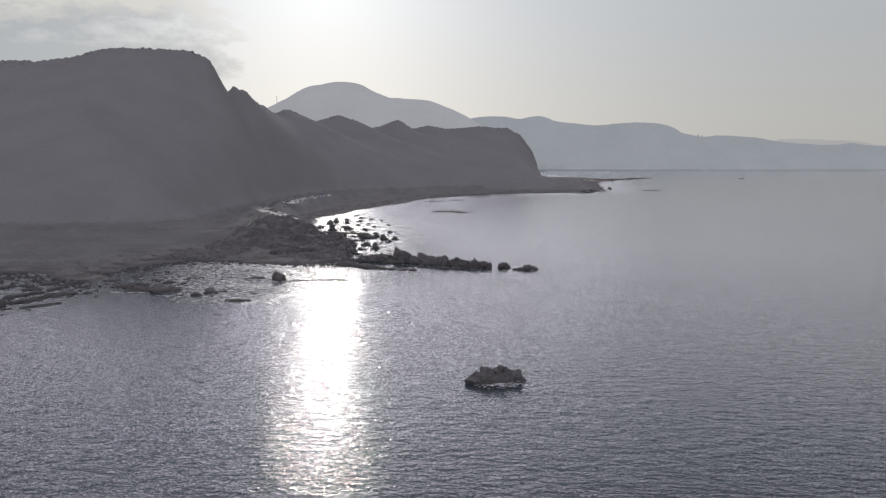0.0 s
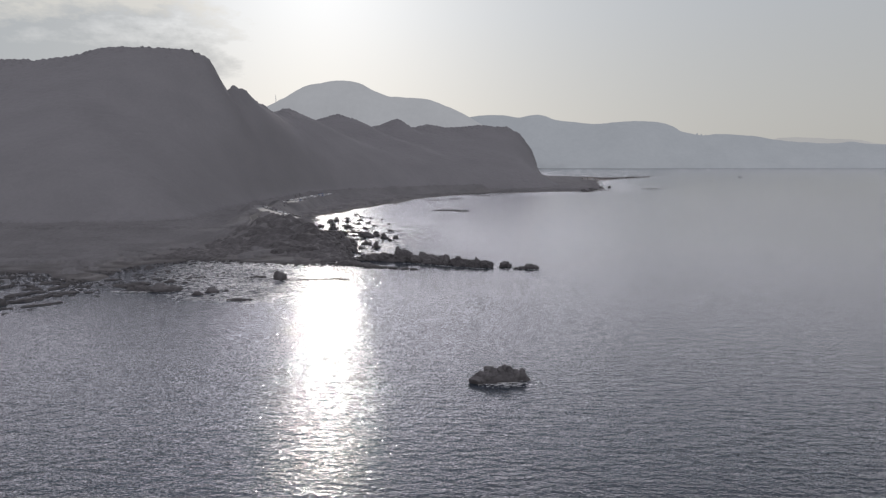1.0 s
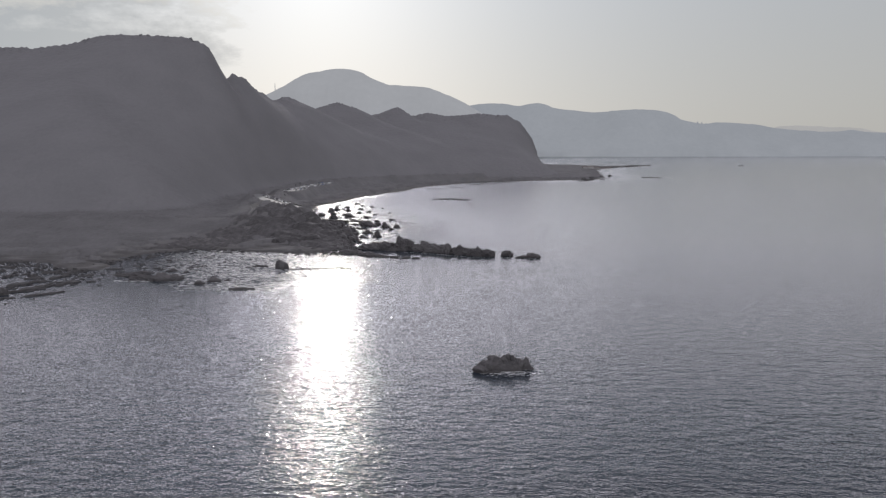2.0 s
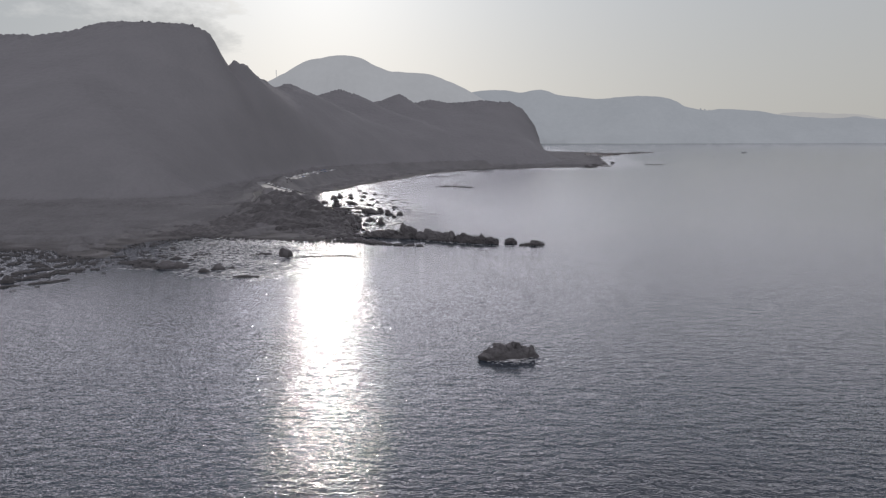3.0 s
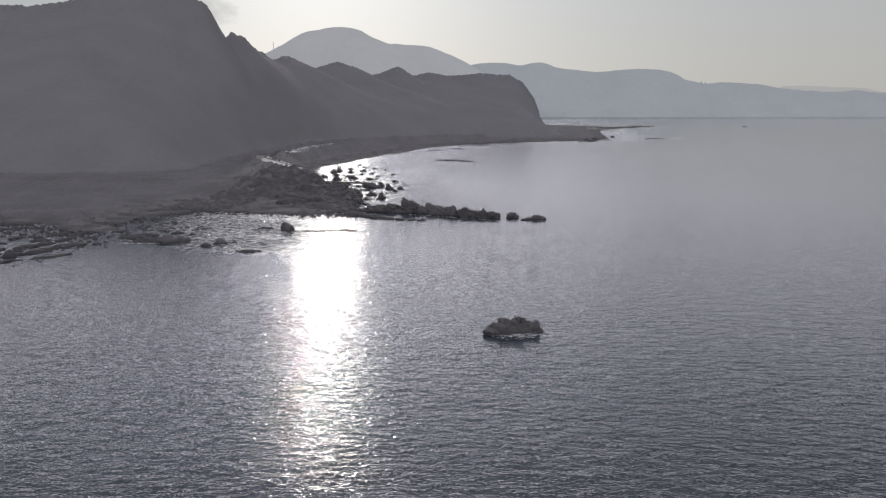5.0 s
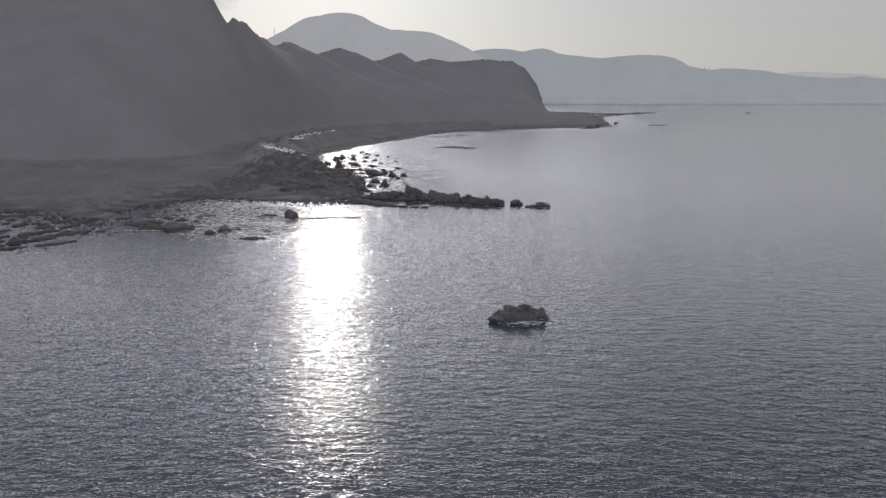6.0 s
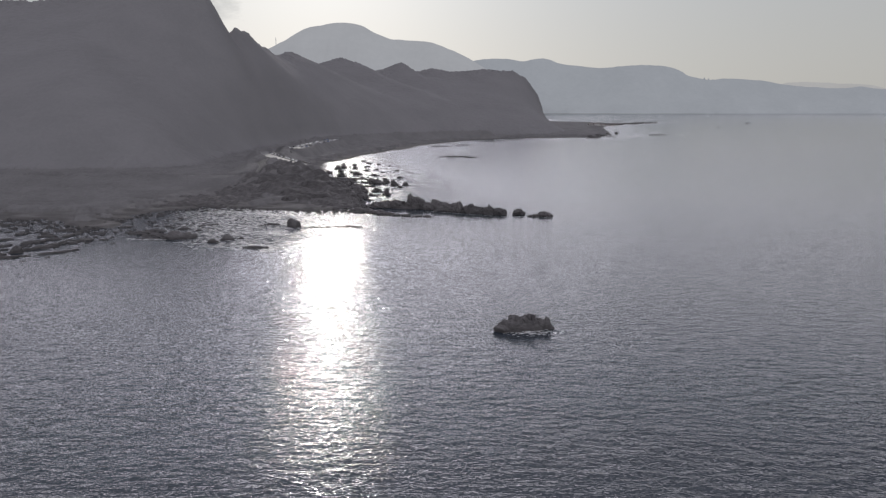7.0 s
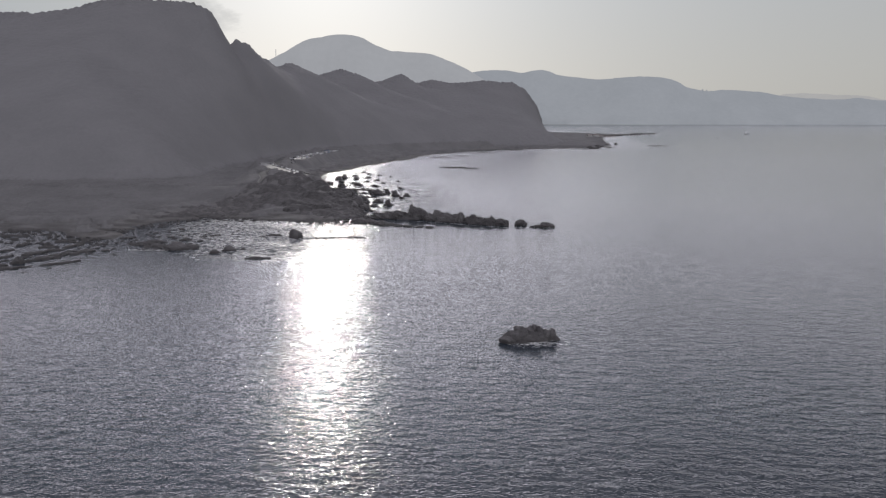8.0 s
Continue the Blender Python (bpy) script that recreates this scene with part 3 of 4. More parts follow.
# wind-bent trees along the road
rng = random.Random(81)
for k in range(17):
    if k < 12:
        x, y = -156 - 0.12 * 9 * k + rng.uniform(-2, 2), 655 + 9.2 * k
    else:
        x, y = -158 + 7 * (k - 12), 634 - 12.5 * (k - 12)
    ob = copy_thing(trees[rng.randrange(4)], pose(x, y, float(land_height(np.array([x]), np.array([y]))[0][0]) - 0.4, 0, 0, rng.uniform(0, 360)))
    ob.scale = (0.6, 0.6, rng.uniform(0.36, 0.56))
    tagged(ob, "low dark wind-bent tree beside the coast road", "tree", "trees along the road")

for k, (x, y) in enumerate(((-177, 842), (-175, 858), (-161, 905))):
    ob = copy_thing(trees[k], pose(x, y, 11.8, 0, 0, 70 * k))
    ob.scale = (0.4, 0.4, 0.9)
    tagged(ob, "slim dark tree between parked cars", "tree", "trees along the road")

# trees and a mast on the far ridges
# the far ranges' glowing materials put the haze on these as well
for k, x in enumerate((1688, 1716, 1748)):
    bm = bmesh.new()
    rng = random.Random(900 + k)
    for j in range(14):
        bmesh.ops.create_icosphere(bm, subdivisions=1, radius=rng.uniform(2, 4), matrix=Matrix.Translation((rng.uniform(-4, 4), rng.uniform(-3, 3), 7 + rng.uniform(-7, 7))))
    ob = tagged(new("tree"), "tall lone tree clump on the far hazy ridge", "tree", "trees on the far ridge")
    ob.location = (x, 4697, 208 - 5 * k)
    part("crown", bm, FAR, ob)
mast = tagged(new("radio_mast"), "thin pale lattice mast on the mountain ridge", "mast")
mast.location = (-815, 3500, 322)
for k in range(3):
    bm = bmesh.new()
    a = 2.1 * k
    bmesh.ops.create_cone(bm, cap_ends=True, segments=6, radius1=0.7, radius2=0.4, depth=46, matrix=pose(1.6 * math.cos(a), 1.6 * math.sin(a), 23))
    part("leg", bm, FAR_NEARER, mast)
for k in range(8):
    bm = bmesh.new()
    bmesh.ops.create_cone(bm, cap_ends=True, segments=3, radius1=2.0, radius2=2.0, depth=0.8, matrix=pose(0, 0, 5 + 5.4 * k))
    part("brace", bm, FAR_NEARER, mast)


# ---- rocks ----
def rock_mesh(name, lumps, seed, detail=3, rough=1.0, block=2.2, wedge=0.0):
    """Craggy rock as one skin over lumps: x, y, z of the centre, then the half sizes. Joints cut it into stepped blocks."""
    lumps = np.asarray(lumps, float)
    x0, y0 = (lumps[:, 0] - lumps[:, 3] * 1.3).min(), (lumps[:, 1] - lumps[:, 4] * 1.35).min()
    x1, y1 = (lumps[:, 0] + lumps[:, 3] * 1.3).max(), (lumps[:, 1] + lumps[:, 4] * 1.35).max()
    mean = float(np.median(lumps[:, 3]))
    step = mean / {2: 5, 3: 9, 4: 13}[detail]
    x, y = np.meshgrid(np.arange(x0, x1 + step, step), np.arange(y0, y1 + step, step))
    wx = x + rough * 0.22 * mean * fractal(x, y, mean * 0.9, seed, 3)
    wy = y + rough * 0.22 * mean * fractal(x, y, mean * 0.9, seed + 50, 3)
    z = np.full(x.shape, -2.0)
    tilts = np.random.default_rng(seed + 5).normal(-0.3, 0.8, len(lumps)) * wedge
    for (lx, ly, lz, sx, sy, sz), tilt in zip(lumps, tilts):
        r = (np.abs((wx - lx) / sx) ** 2.1 + np.abs((wy - ly) / sy) ** 2.1)
        rise = np.clip((1 - np.sqrt(r)) * block, 0, 1) ** 0.75 if block else np.sqrt(np.clip(1 - r, 0, 1))
        rise = rise * np.clip(1 + tilt * (wx - lx) / sx, 0.2, 1.25)
        z = np.maximum(z, np.where(r < 1, lz + sz * rise, -2.0))
    a = 0.5 + 0.01 * seed
    u, v = wx * math.cos(a) + wy * math.sin(a), wy * math.cos(a) - wx * math.sin(a)
    table = np.random.default_rng(seed).uniform(-1, 1, (64, 64))
    tall = lumps[:, 5].mean()
    for size, amount in ((0.62, 0.24), (0.27, 0.12)):
        i, j = np.floor(u / (mean * size)), np.floor(v / (mean * size * 0.8))
        cells = table[i.astype(int) % 64, j.astype(int) % 64]
        lean = 1.3 * (u / (mean * size) - i - 0.5)
        z = np.where(z > -1.9, z + rough * amount * tall * (cells + lean), z)
    z = np.where(z > -1.9, z + rough * 0.12 * tall * fractal(x, y, mean * 0.5, seed + 7, 3), z)
    z = np.maximum(z, -2.0)
    verts = np.stack([x, y, z], -1).reshape(-1, 3)
    faces = grid_faces(*x.shape)
    faces = faces[(verts[faces][..., 2] > -0.9).any(1)]
    used = np.unique(faces)
    remap = np.zeros(len(verts), int)
    remap[used] = np.arange(len(used))
    me = bpy.data.meshes.new(name)
    me.from_pydata(verts[used].tolist(), [], remap[faces].tolist())
    me.materials.append(ROCK)
    me.shade_flat()
    return me


def crag_mesh(name, lumps, seed, rough=1.0, square=3.0):
    """Craggy rock of squarish lumps grown into one another, with relief on all sides. Lumps: x, y, z of the foot, then the half sizes and the height."""
    rng = random.Random(seed)
    bm = bmesh.new()
    for lx, ly, lz, sx, sy, sz in lumps:
        made = bmesh.ops.create_icosphere(bm, subdivisions=4 if sx > 1.5 else 3, radius=1)
        spin, tilt = rng.uniform(-0.5, 0.5), rng.uniform(-0.22, 0.22)
        cuts = [(Vector((rng.gauss(0, 1), rng.gauss(0, 1), rng.gauss(0.2, 0.8))).normalized(), rng.uniform(0.62, 0.95)) for _ in range(9)]
        for v in made["verts"]:
            p = v.co.copy()
            p *= (abs(p.x) ** square + abs(p.y) ** square + abs(p.z) ** square) ** (-1 / square)
            for n, far in cuts:
                over = p.dot(n) - far
                if over > 0:
                    p -= n * over * 0.85
            p = Vector((p.x * sx, p.y * sy, p.z * (sz if p.z > 0 else 1.5) * (1 + tilt * p.x)))
            p = Vector((p.x * math.cos(spin) - p.y * math.sin(spin), p.x * math.sin(spin) + p.y * math.cos(spin), p.z)) + Vector((lx, ly, lz))
            q = p + Vector((seed * 3.7, seed * 1.3, 0))
            out = v.co.normalized()
            big = min(sx, sy, 3.0)
            step = math.floor(3.0 * noise.noise(q * 0.55) + 2.2 * noise.noise(q * 0.23)) * 0.16
            p += out * big * rough * (0.20 * noise.noise(q * (0.9 / big + 0.25)) + 0.15 * noise.noise(q * 0.95) + 0.12 * noise.noise(q * 2.1) + 0.05 * noise.noise(q * 4.3) + 0.45 * step / (1 + big))
            v.co = p
    bmesh.ops.delete(bm, geom=[f for f in bm.faces if max(v.co.z for v in f.verts) < -0.8], context="FACES")
    me = bpy.data.meshes.new(name)
    bm.to_mesh(me)
    bm.free()
    me.materials.append(ROCK)
    me.shade_flat()
    return me


def crag(name, x, y, lumps, seed, label, category="rock", group="", rough=1.0, square=3.0):
    ob = new(name, crag_mesh(name, lumps, seed, rough, square))
    ob.location = (x, y, 0)
    return tagged(ob, label, category, group)


def rock(name, x, y, lumps, seed, label, category="rock", group="", detail=3, rough=1.0, z=0.0, block=2.2, wedge=0.0):
    ob = new(name, rock_mesh(name, lumps, seed, detail, rough, block, wedge))
    ob.location = (x, y, z)
    return tagged(ob, label, category, group)


# the lone rock in open water: low lump, long back, knob
crag("sea_rock", 14.6, 185.6, [
    (-6.3, -2.2, 0.0, 2.6, 2.0, 1.6), (-4.8, -0.6, 0.1, 2.6, 2.2, 2.5), (-3.2, 0.4, 0.2, 2.6, 2.3, 3.3), (-1.2, 0.5, 0.2, 2.6, 2.3, 3.2), (0.4, 0.6, 0.2, 2.4, 2.1, 3.4), (1.8, 0.6, 0.2, 2.2, 2.1, 3.9),
    (3.4, 0.5, 0.2, 2.2, 2.0, 3.0), (4.8, 0.3, 0.1, 2.1, 1.8, 2.3), (6.3, 0.1, 0.2, 1.3, 1.4, 3.0), (7.3, 0.0, 0.0, 0.9, 0.9, 0.9), (-2.8, -2.8, 0.0, 1.8, 0.9, 0.7), (1.0, -1.3, 0.0, 5.0, 1.6, 1.7),
    (-3.4, 0.2, 2.6, 0.9, 0.9, 1.2), (-2.2, 0.5, 2.6, 0.8, 0.9, 1.3), (1.2, 0.6, 3.0, 1.0, 0.9, 1.2), (2.4, 0.4, 2.9, 0.8, 0.9, 1.1), (-0.2, 0.3, 2.8, 0.7, 0.8, 0.8), (4.0, 0.3, 2.2, 0.8, 0.8, 0.9)], 3,
    "lone craggy dark rock standing in open sea")

# the round boulder off the shore
crag("boulder", -81.9, 345, [(0, 0, 0.5, 3.7, 3.2, 4.6)], 13, "rounded dark boulder in bright shallow water", "boulder", rough=0.25, square=2.2)

# the rocky point: a jagged wall of blocks running out to sea
POINT = "rocks of the point"
crag("rock_ridge", -33, 411, [
    (-19, 1.5, 0.2, 7.0, 3.0, 1.6), (-13, 0.8, 0.4, 7.0, 3.2, 2.4), (-7, 0.4, 0.6, 6.6, 3.2, 3.9), (-1, -0.2, 0.8, 6.4, 3.0, 4.5), (6.0, -1.6, 1.0, 3.6, 2.8, 6.8), (10.4, -3.0, 0.9, 4.6, 2.8, 5.8), (5.4, -1.5, 1.0, 1.7, 2.0, 7.6),
    (15, -4.4, 0.4, 4.0, 2.4, 2.9), (3, -4.2, 0.0, 9.0, 1.8, 1.3)], 21, "jagged dark rock ridge rising from the sea", "rock", POINT)
crag("rock_ridge", -7, 400, [
    (-8.2, 4.6, 0.6, 4.4, 2.6, 3.4), (-5.0, 2.8, 0.8, 3.6, 2.6, 5.3), (-1.4, 0.4, 0.6, 5.0, 2.6, 4.3), (5.0, -3.6, 0.7, 6.6, 2.6, 4.7), (7.6, -5.2, 0.8, 2.6, 2.4, 5.3), (-2, -1.6, 0.0, 6.0, 1.6, 1.4), (5, -5.6, 0.0, 5.0, 1.6, 1.3)], 22,
    "broken dark rock blocks in the row", "rock", POINT)
crag("rock_ridge", 15, 389, [
    (-10.6, 4.2, 0.5, 3.0, 2.4, 3.2), (-8.2, 3.0, 0.6, 3.0, 2.4, 4.7), (-4.2, 1.6, 0.5, 5.0, 2.6, 3.6), (1.6, -1.2, 0.6, 5.4, 2.8, 4.1), (3.4, -2.0, 0.6, 2.2, 2.4, 4.6), (8.2, -3.4, 0.4, 3.4, 2.4, 3.5), (9.8, -3.8, 0.3, 2.6, 2.0, 2.7)], 23,
    "long low rough rock with an uneven top", "rock", POINT)
crag("sea_rock", 33.8, 386, [(-0.2, 0, 0.3, 2.9, 2.2, 2.7), (1.7, -0.3, 0.2, 2.0, 1.8, 1.7)], 24, "small rounded dark rock off the point", "rock", POINT)
crag("sea_rock", 45.2, 380, [(0.8, 0, 0.4, 2.8, 2.2, 2.5), (4.4, 0, 0.4, 2.4, 2.0, 1.9), (-2.6, 0, 0.2, 2.4, 1.8, 1.5), (-5.6, -0.4, 0.0, 2.2, 1.5, 0.9)], 25,
     "flat-topped dark rock at the end of the row", "rock", POINT)
crag("rock_ridge", -71, 468, [
    (6, -30, 0.3, 4, 5, 2.6), (3, -22, 0.5, 4.5, 5, 3.4), (4, -12, 0.4, 4.0, 4, 3.8), (1, -6, 0.6, 4.5, 5, 5.4), (4, 3, 0.5, 3.6, 4.0, 4.4), (-1, 9, 0.6, 4.6, 5, 5.2), (1, 15, 0.5, 3.8, 4, 4.2),
    (-4, 24, 0.6, 4.4, 5, 5.4), (-3, 33, 0.4, 3.8, 4, 4.2), (-8, 42, 0.6, 4.4, 5, 5.2), (-7, 52, 0.5, 4.0, 4, 5.4), (-14, 60, 0.5, 4.0, 5, 4.4)], 27, "steep jagged dark rock flank of the promontory", "rock", POINT)
crag("rock_shelf", -34, 386, [(-20, 12, 0.0, 8, 5.0, 2.0), (-12, 5, 0.0, 7, 3.6, 1.9), (-5, -1.0, 0.0, 6, 2.6, 1.5), (1, -3.4, 0.0, 3.4, 1.8, 1.2), (6, -5.2, 0.0, 3.6, 1.7, 0.9), (12, -7.0, 0.0, 3.6, 1.4, 0.8), (18, -8.6, 0.0, 2.6, 1.3, 1.1)], 26,
     "low dark rock shelf awash in front of the ridge", "rock", POINT, rough=0.7, square=2.4)

# the bare knoll on the promontory, falling to the point
crag("rock_knoll", -100, 470, [
    (-20, 22, 0, 14, 13, 20.5), (-9, 20, 0, 14, 12, 18.0), (3, 16, 0, 13, 12, 16.0), (12, 9, 0, 11, 12, 13.0), (20, -3, 0, 9, 12, 10.0), (27, -18, 0, 8, 12, 7.4), (-10, 4, 0, 16, 11, 14.0), (8, -8, 0, 15, 11, 11.0),
    (-26, 8, 0, 14, 11, 13.5), (18, -32, 0, 11, 11, 6.6), (-2, -19, 0, 16, 11, 8.4), (-20, -10, 0, 14, 10, 8.4), (4, -36, 0, 14, 9, 5.4)], 28, "bare dark rocky knoll on the promontory above the shore", "rock", POINT, rough=1.0, square=2.2)



def bare_rock():
    """The knoll's own skin of broken rock, with a ragged edge sinking into the ground."""
    x, y = np.meshgrid(np.arange(-190, -56, 1.3), np.arange(398, 520, 1.6))
    inner = knoll_cover(x, y)
    z = land_height(x, y)[0] - 0.3 + 1.2 * inner + 1.2 * np.round(2.4 * fractal(x, y + 0.5 * x, 9, 93, 4)) / 2.4 + 0.8 * fractal(x, y, 3, 95, 3)
    verts = np.stack([x, y, z], -1).reshape(-1, 3)
    faces = grid_faces(*x.shape)
    faces = faces[(inner.reshape(-1)[faces] > -0.95).any(1)]
    used = np.unique(faces)
    remap = np.zeros(len(verts), int)
    remap[used] = np.arange(len(used))
    ob = mesh_object("bare_rock", verts[used], remap[faces], ROCK, smooth=False)
    tagged(ob, "weathered dark rock skin of the knoll above the shore", "rock", kind="structure")


bare_rock()

# low rocks in the shallows: x, y, half length, half depth, height, turn
SHALLOWS = "low rocks in the shallows"
FLATS = [
    (-94, 351, 4.8, 2.0, 1.2, 4), (-98.5, 349, 3.6, 1.2, 0.5, 8), (-66, 345, 15, 1.1, 0.35, 3), (-53, 347, 7, 1.0, 0.4, -2), (-87.5, 294, 6.4, 1.8, 1.0, -4), (-109.5, 306, 3.0, 2.0, 1.8, 6),
    (-105, 312, 3.6, 2.4, 2.2, 0), (-99.5, 314, 1.6, 1.2, 1.0, 0), (-128.5, 316, 8.6, 5.0, 3.3, 4), (-141, 321, 8.0, 4.0, 1.2, 8), (-138, 314, 9, 1.2, 0.5, 2), (-150, 327, 6, 3, 1.3, 12),
    (-146, 332, 5.0, 2.6, 1.4, 0), (-134, 338, 3.6, 2.2, 1.2, 0), (-183.5, 284, 3.2, 2.6, 3.4, 0), (-189, 279, 4.4, 2.4, 1.0, 10),
]
for k, (x, y, a, b, high, turn) in enumerate(FLATS):
    ob = crag("low_rock", x, y, [(0, 0, 0.0, a * 0.72, b * 0.8, high), (a * 0.45, 0.2, 0.0, a * 0.5, b * 0.7, high * 0.65), (-a * 0.5, -0.2, 0.0, a * 0.45, b * 0.7, high * 0.55)], 40 + k,
              "low dark wet rock in the shallows", "rock", SHALLOWS, rough=0.7, square=2.4)
    ob.rotation_euler[2] = radians(turn)

# tilted slabs of the reef by the shore
SLABS = "reef slabs"
rng = random.Random(17)
slab_shapes = [crag_mesh("reef_slab", [(0, 0, 0, 2.8, 0.75, 0.5), (1.9, 0.35, 0, 1.45, 0.5, 0.42), (-2.0, -0.25, 0, 1.4, 0.6, 0.46), (0.7, -0.7, 0, 1.1, 0.4, 0.3), (-0.6, 0.8, 0, 0.8, 0.3, 0.3)], 300 + k, 0.8) for k in range(7)]


def slab(x, y, half, wide, high, turn, k):
    ob = new("reef_slab", slab_shapes[k % 7])
    ob.matrix_world = Matrix.LocRotScale((x, y, 0.05), Euler((0, 0, radians(turn))), (half / 3.6, wide / 0.9, high / 0.6))
    tagged(ob, "flat tilted dark reef slab at the water line", "rock", SLABS)


# the larger ones: x, y, half length, half width, height, turn
REEF = [
    (-178, 292, 6.4, 2.2, 1.4, 37), (-188, 304, 5.8, 2.4, 1.5, 50), (-175, 301, 5.4, 1.8, 1.2, 48), (-169, 308, 7.0, 1.8, 1.1, 66), (-180, 323, 7.5, 1.6, 1.1, 78), (-190, 319, 4.6, 1.4, 1.0, 10),
    (-166, 284, 8.6, 1.3, 0.9, 37), (-177, 277, 4.0, 1.1, 0.7, 0), (-181, 274, 4.4, 2.0, 1.3, 27), (-205, 325, 4.0, 1.8, 1.3, 60), (-219, 341, 2.4, 1.4, 0.9, 40), (-228, 350, 3.8, 1.6, 0.9, 13),
    (-222, 350, 6.4, 1.5, 0.9, -10), (-191, 334, 4.6, 1.8, 1.3, 4), (-160, 311, 2.4, 1.1, 0.9, 0), (-152, 326, 5.6, 2.0, 1.2, -20), (-148, 334, 3.6, 1.5, 1.0, 0), (-165, 344, 4.0, 1.6, 1.0, 20),
    (-183, 311, 4.4, 1.4, 1.1, 20), (-179, 296, 3.4, 1.2, 1.0, 40), (-197, 296, 4.6, 1.8, 1.1, 35), (-205, 310, 5.0, 1.6, 1.0, 42),
]
for k, (x, y, half, wide, high, turn) in enumerate(REEF):
    slab(x, y, half, wide, high, turn, k)
for k in range(66):
    s, away = rng.uniform(-1, 1), abs(rng.gauss(0, 1))
    if k < 24:
        x, y = -196 + 30 * s, 338 - 15 * s * 0.5 - 13 * away
    elif k < 44:
        x, y = -178 + 14 * s, 296 + 14 * s + rng.uniform(-12, 12)
    else:
        x, y = -142 + 26 * s, 352 + rng.uniform(-26, 36)
    slab(x, y, rng.uniform(0.9, 3.0), rng.uniform(0.5, 1.3), rng.uniform(0.4, 0.9), rng.gauss(44, 16), k)

# stones along the water's edge and in the small bay
STONES = "rocks of the small bay"
stone_shapes = [crag_mesh("sea_rock", [(0, 0, 0.0, 0.85, 0.8, 0.95), (0.55, 0.2, 0, 0.6, 0.6, 0.3 + 0.06 * k), (-0.5, -0.1, 0, 0.55, 0.6, 0.7 - 0.06 * k)], 400 + k, 1.3) for k in range(8)]


def stone(x, y, half, high, k, group, label="dark rounded rock in glittering water"):
    ob = new("sea_rock", stone_shapes[k % 8])
    ob.matrix_world = Matrix.LocRotScale((x, y, 0), Euler((0, 0, 0.35 * math.sin(2.4 * k))), (half * 0.98, half * 0.75, high * 0.85))
    tagged(ob, label, "rock", group)


def gravel(rows, label):
    """Stones too small to pick apart, as one mesh. Rows: x, y, half width, height."""
    verts, faces, base = [], [], 0
    for k, (x, y, half, high) in enumerate(rows):
        me = pebble_shapes[k % 4]
        a = 2.4 * k
        turn = np.array([[math.cos(a), math.sin(a), 0], [-math.sin(a), math.cos(a), 0], [0, 0, 1]])
        verts.append(me[0] @ turn * (half, half * 0.8, high) + (x, y, 0))
        faces.append(me[1] + base)
        base += len(me[0])
    tagged(mesh_object("stones", np.concatenate(verts), np.concatenate(faces), ROCK), label, "stones", kind="stuff")


pebble_shapes = blob_points(4, 8.3)
BAY = [
    (-59, 535, 5.4, 4.6), (-52, 541, 2.8, 3.0), (-44, 525, 3.0, 3.2), (-36, 525, 2.3, 2.7), (-39, 511, 2.3, 1.9), (-46, 471, 2.6, 4.2), (-55, 490, 2.7, 2.9), (-64, 518, 2.8, 1.4),
    (-82, 606, 3.8, 3.0), (-94, 593, 3.6, 3.9), (-102, 672, 2.8, 4.2), (-106, 658, 3.2, 3.7), (-66, 596, 3.6, 2.4), (-91, 662, 2.8, 2.6), (-81, 679, 2.6, 2.0), (-108, 615, 3.2, 3.7),
    (-44, 580, 2.2, 1.5), (-55, 568, 2.2, 1.5), (-55, 467, 2.2, 1.6), (-58, 451, 2.4, 3.6), (-54, 443, 3.0, 1.3), (-78, 640, 2.4, 1.6), (-70, 652, 2.2, 1.4), (-62, 625, 2.0, 1.3),
    (-96, 700, 2.6, 1.6), (-84, 720, 2.6, 1.5), (-72, 705, 2.2, 1.3), (-92, 745, 2.8, 1.5), (-60, 690, 2.0, 1.2), (-50, 640, 1.8, 1.1), (-48, 556, 1.6, 1.0), (-70, 545, 2.4, 1.6),
    (-100, 632, 2.6, 2.4), (-88, 622, 2.4, 1.8), (-74, 575, 2.0, 1.4), (-86, 552, 3.0, 2.8), (-80, 541, 2.6, 3.2), (-62, 476, 2.6, 2.4), (-66, 500, 3.0, 2.2), (-50, 432, 2.2, 1.2),
]
for k, (x, y, half, high) in enumerate(BAY):
    stone(x, y, half * 1.12, high * 1.15, k, STONES)
rng = random.Random(35)
rows = []
for k in range(90):
    s = rng.random()
    rows.append((-112 + 62 * s + rng.uniform(-8, 8), 735 - 270 * s + rng.uniform(-45, 45) * (1 - 0.5 * s), rng.uniform(0.5, 1.3), rng.uniform(0.4, 1.0)))
gravel(rows, "small dark stones awash in the glittering bay")
rng = random.Random(33)
for k in range(46):
    s = k / 45
    x, y = np.interp(s, [0, 0.3, 0.6, 1], [-61, -63, -69, -106]) + rng.uniform(-4, 4), np.interp(s, [0, 0.3, 0.6, 1], [418, 448, 488, 585]) + rng.uniform(-4, 4)
    big = 1 + 0.7 * (0.2 < s < 0.75)
    stone(float(x), float(y), big * rng.uniform(1.6, 3.6), big * rng.uniform(1.4, 4.4), k, "rocks at the foot of the promontory", "rough dark rock at the foot of the promontory")
rng = random.Random(29)
edge = [(-240, 368), (-214, 356), (-177, 337), (-176, 372), (-150, 410), (-92, 400), (-62, 400)]
rows = []
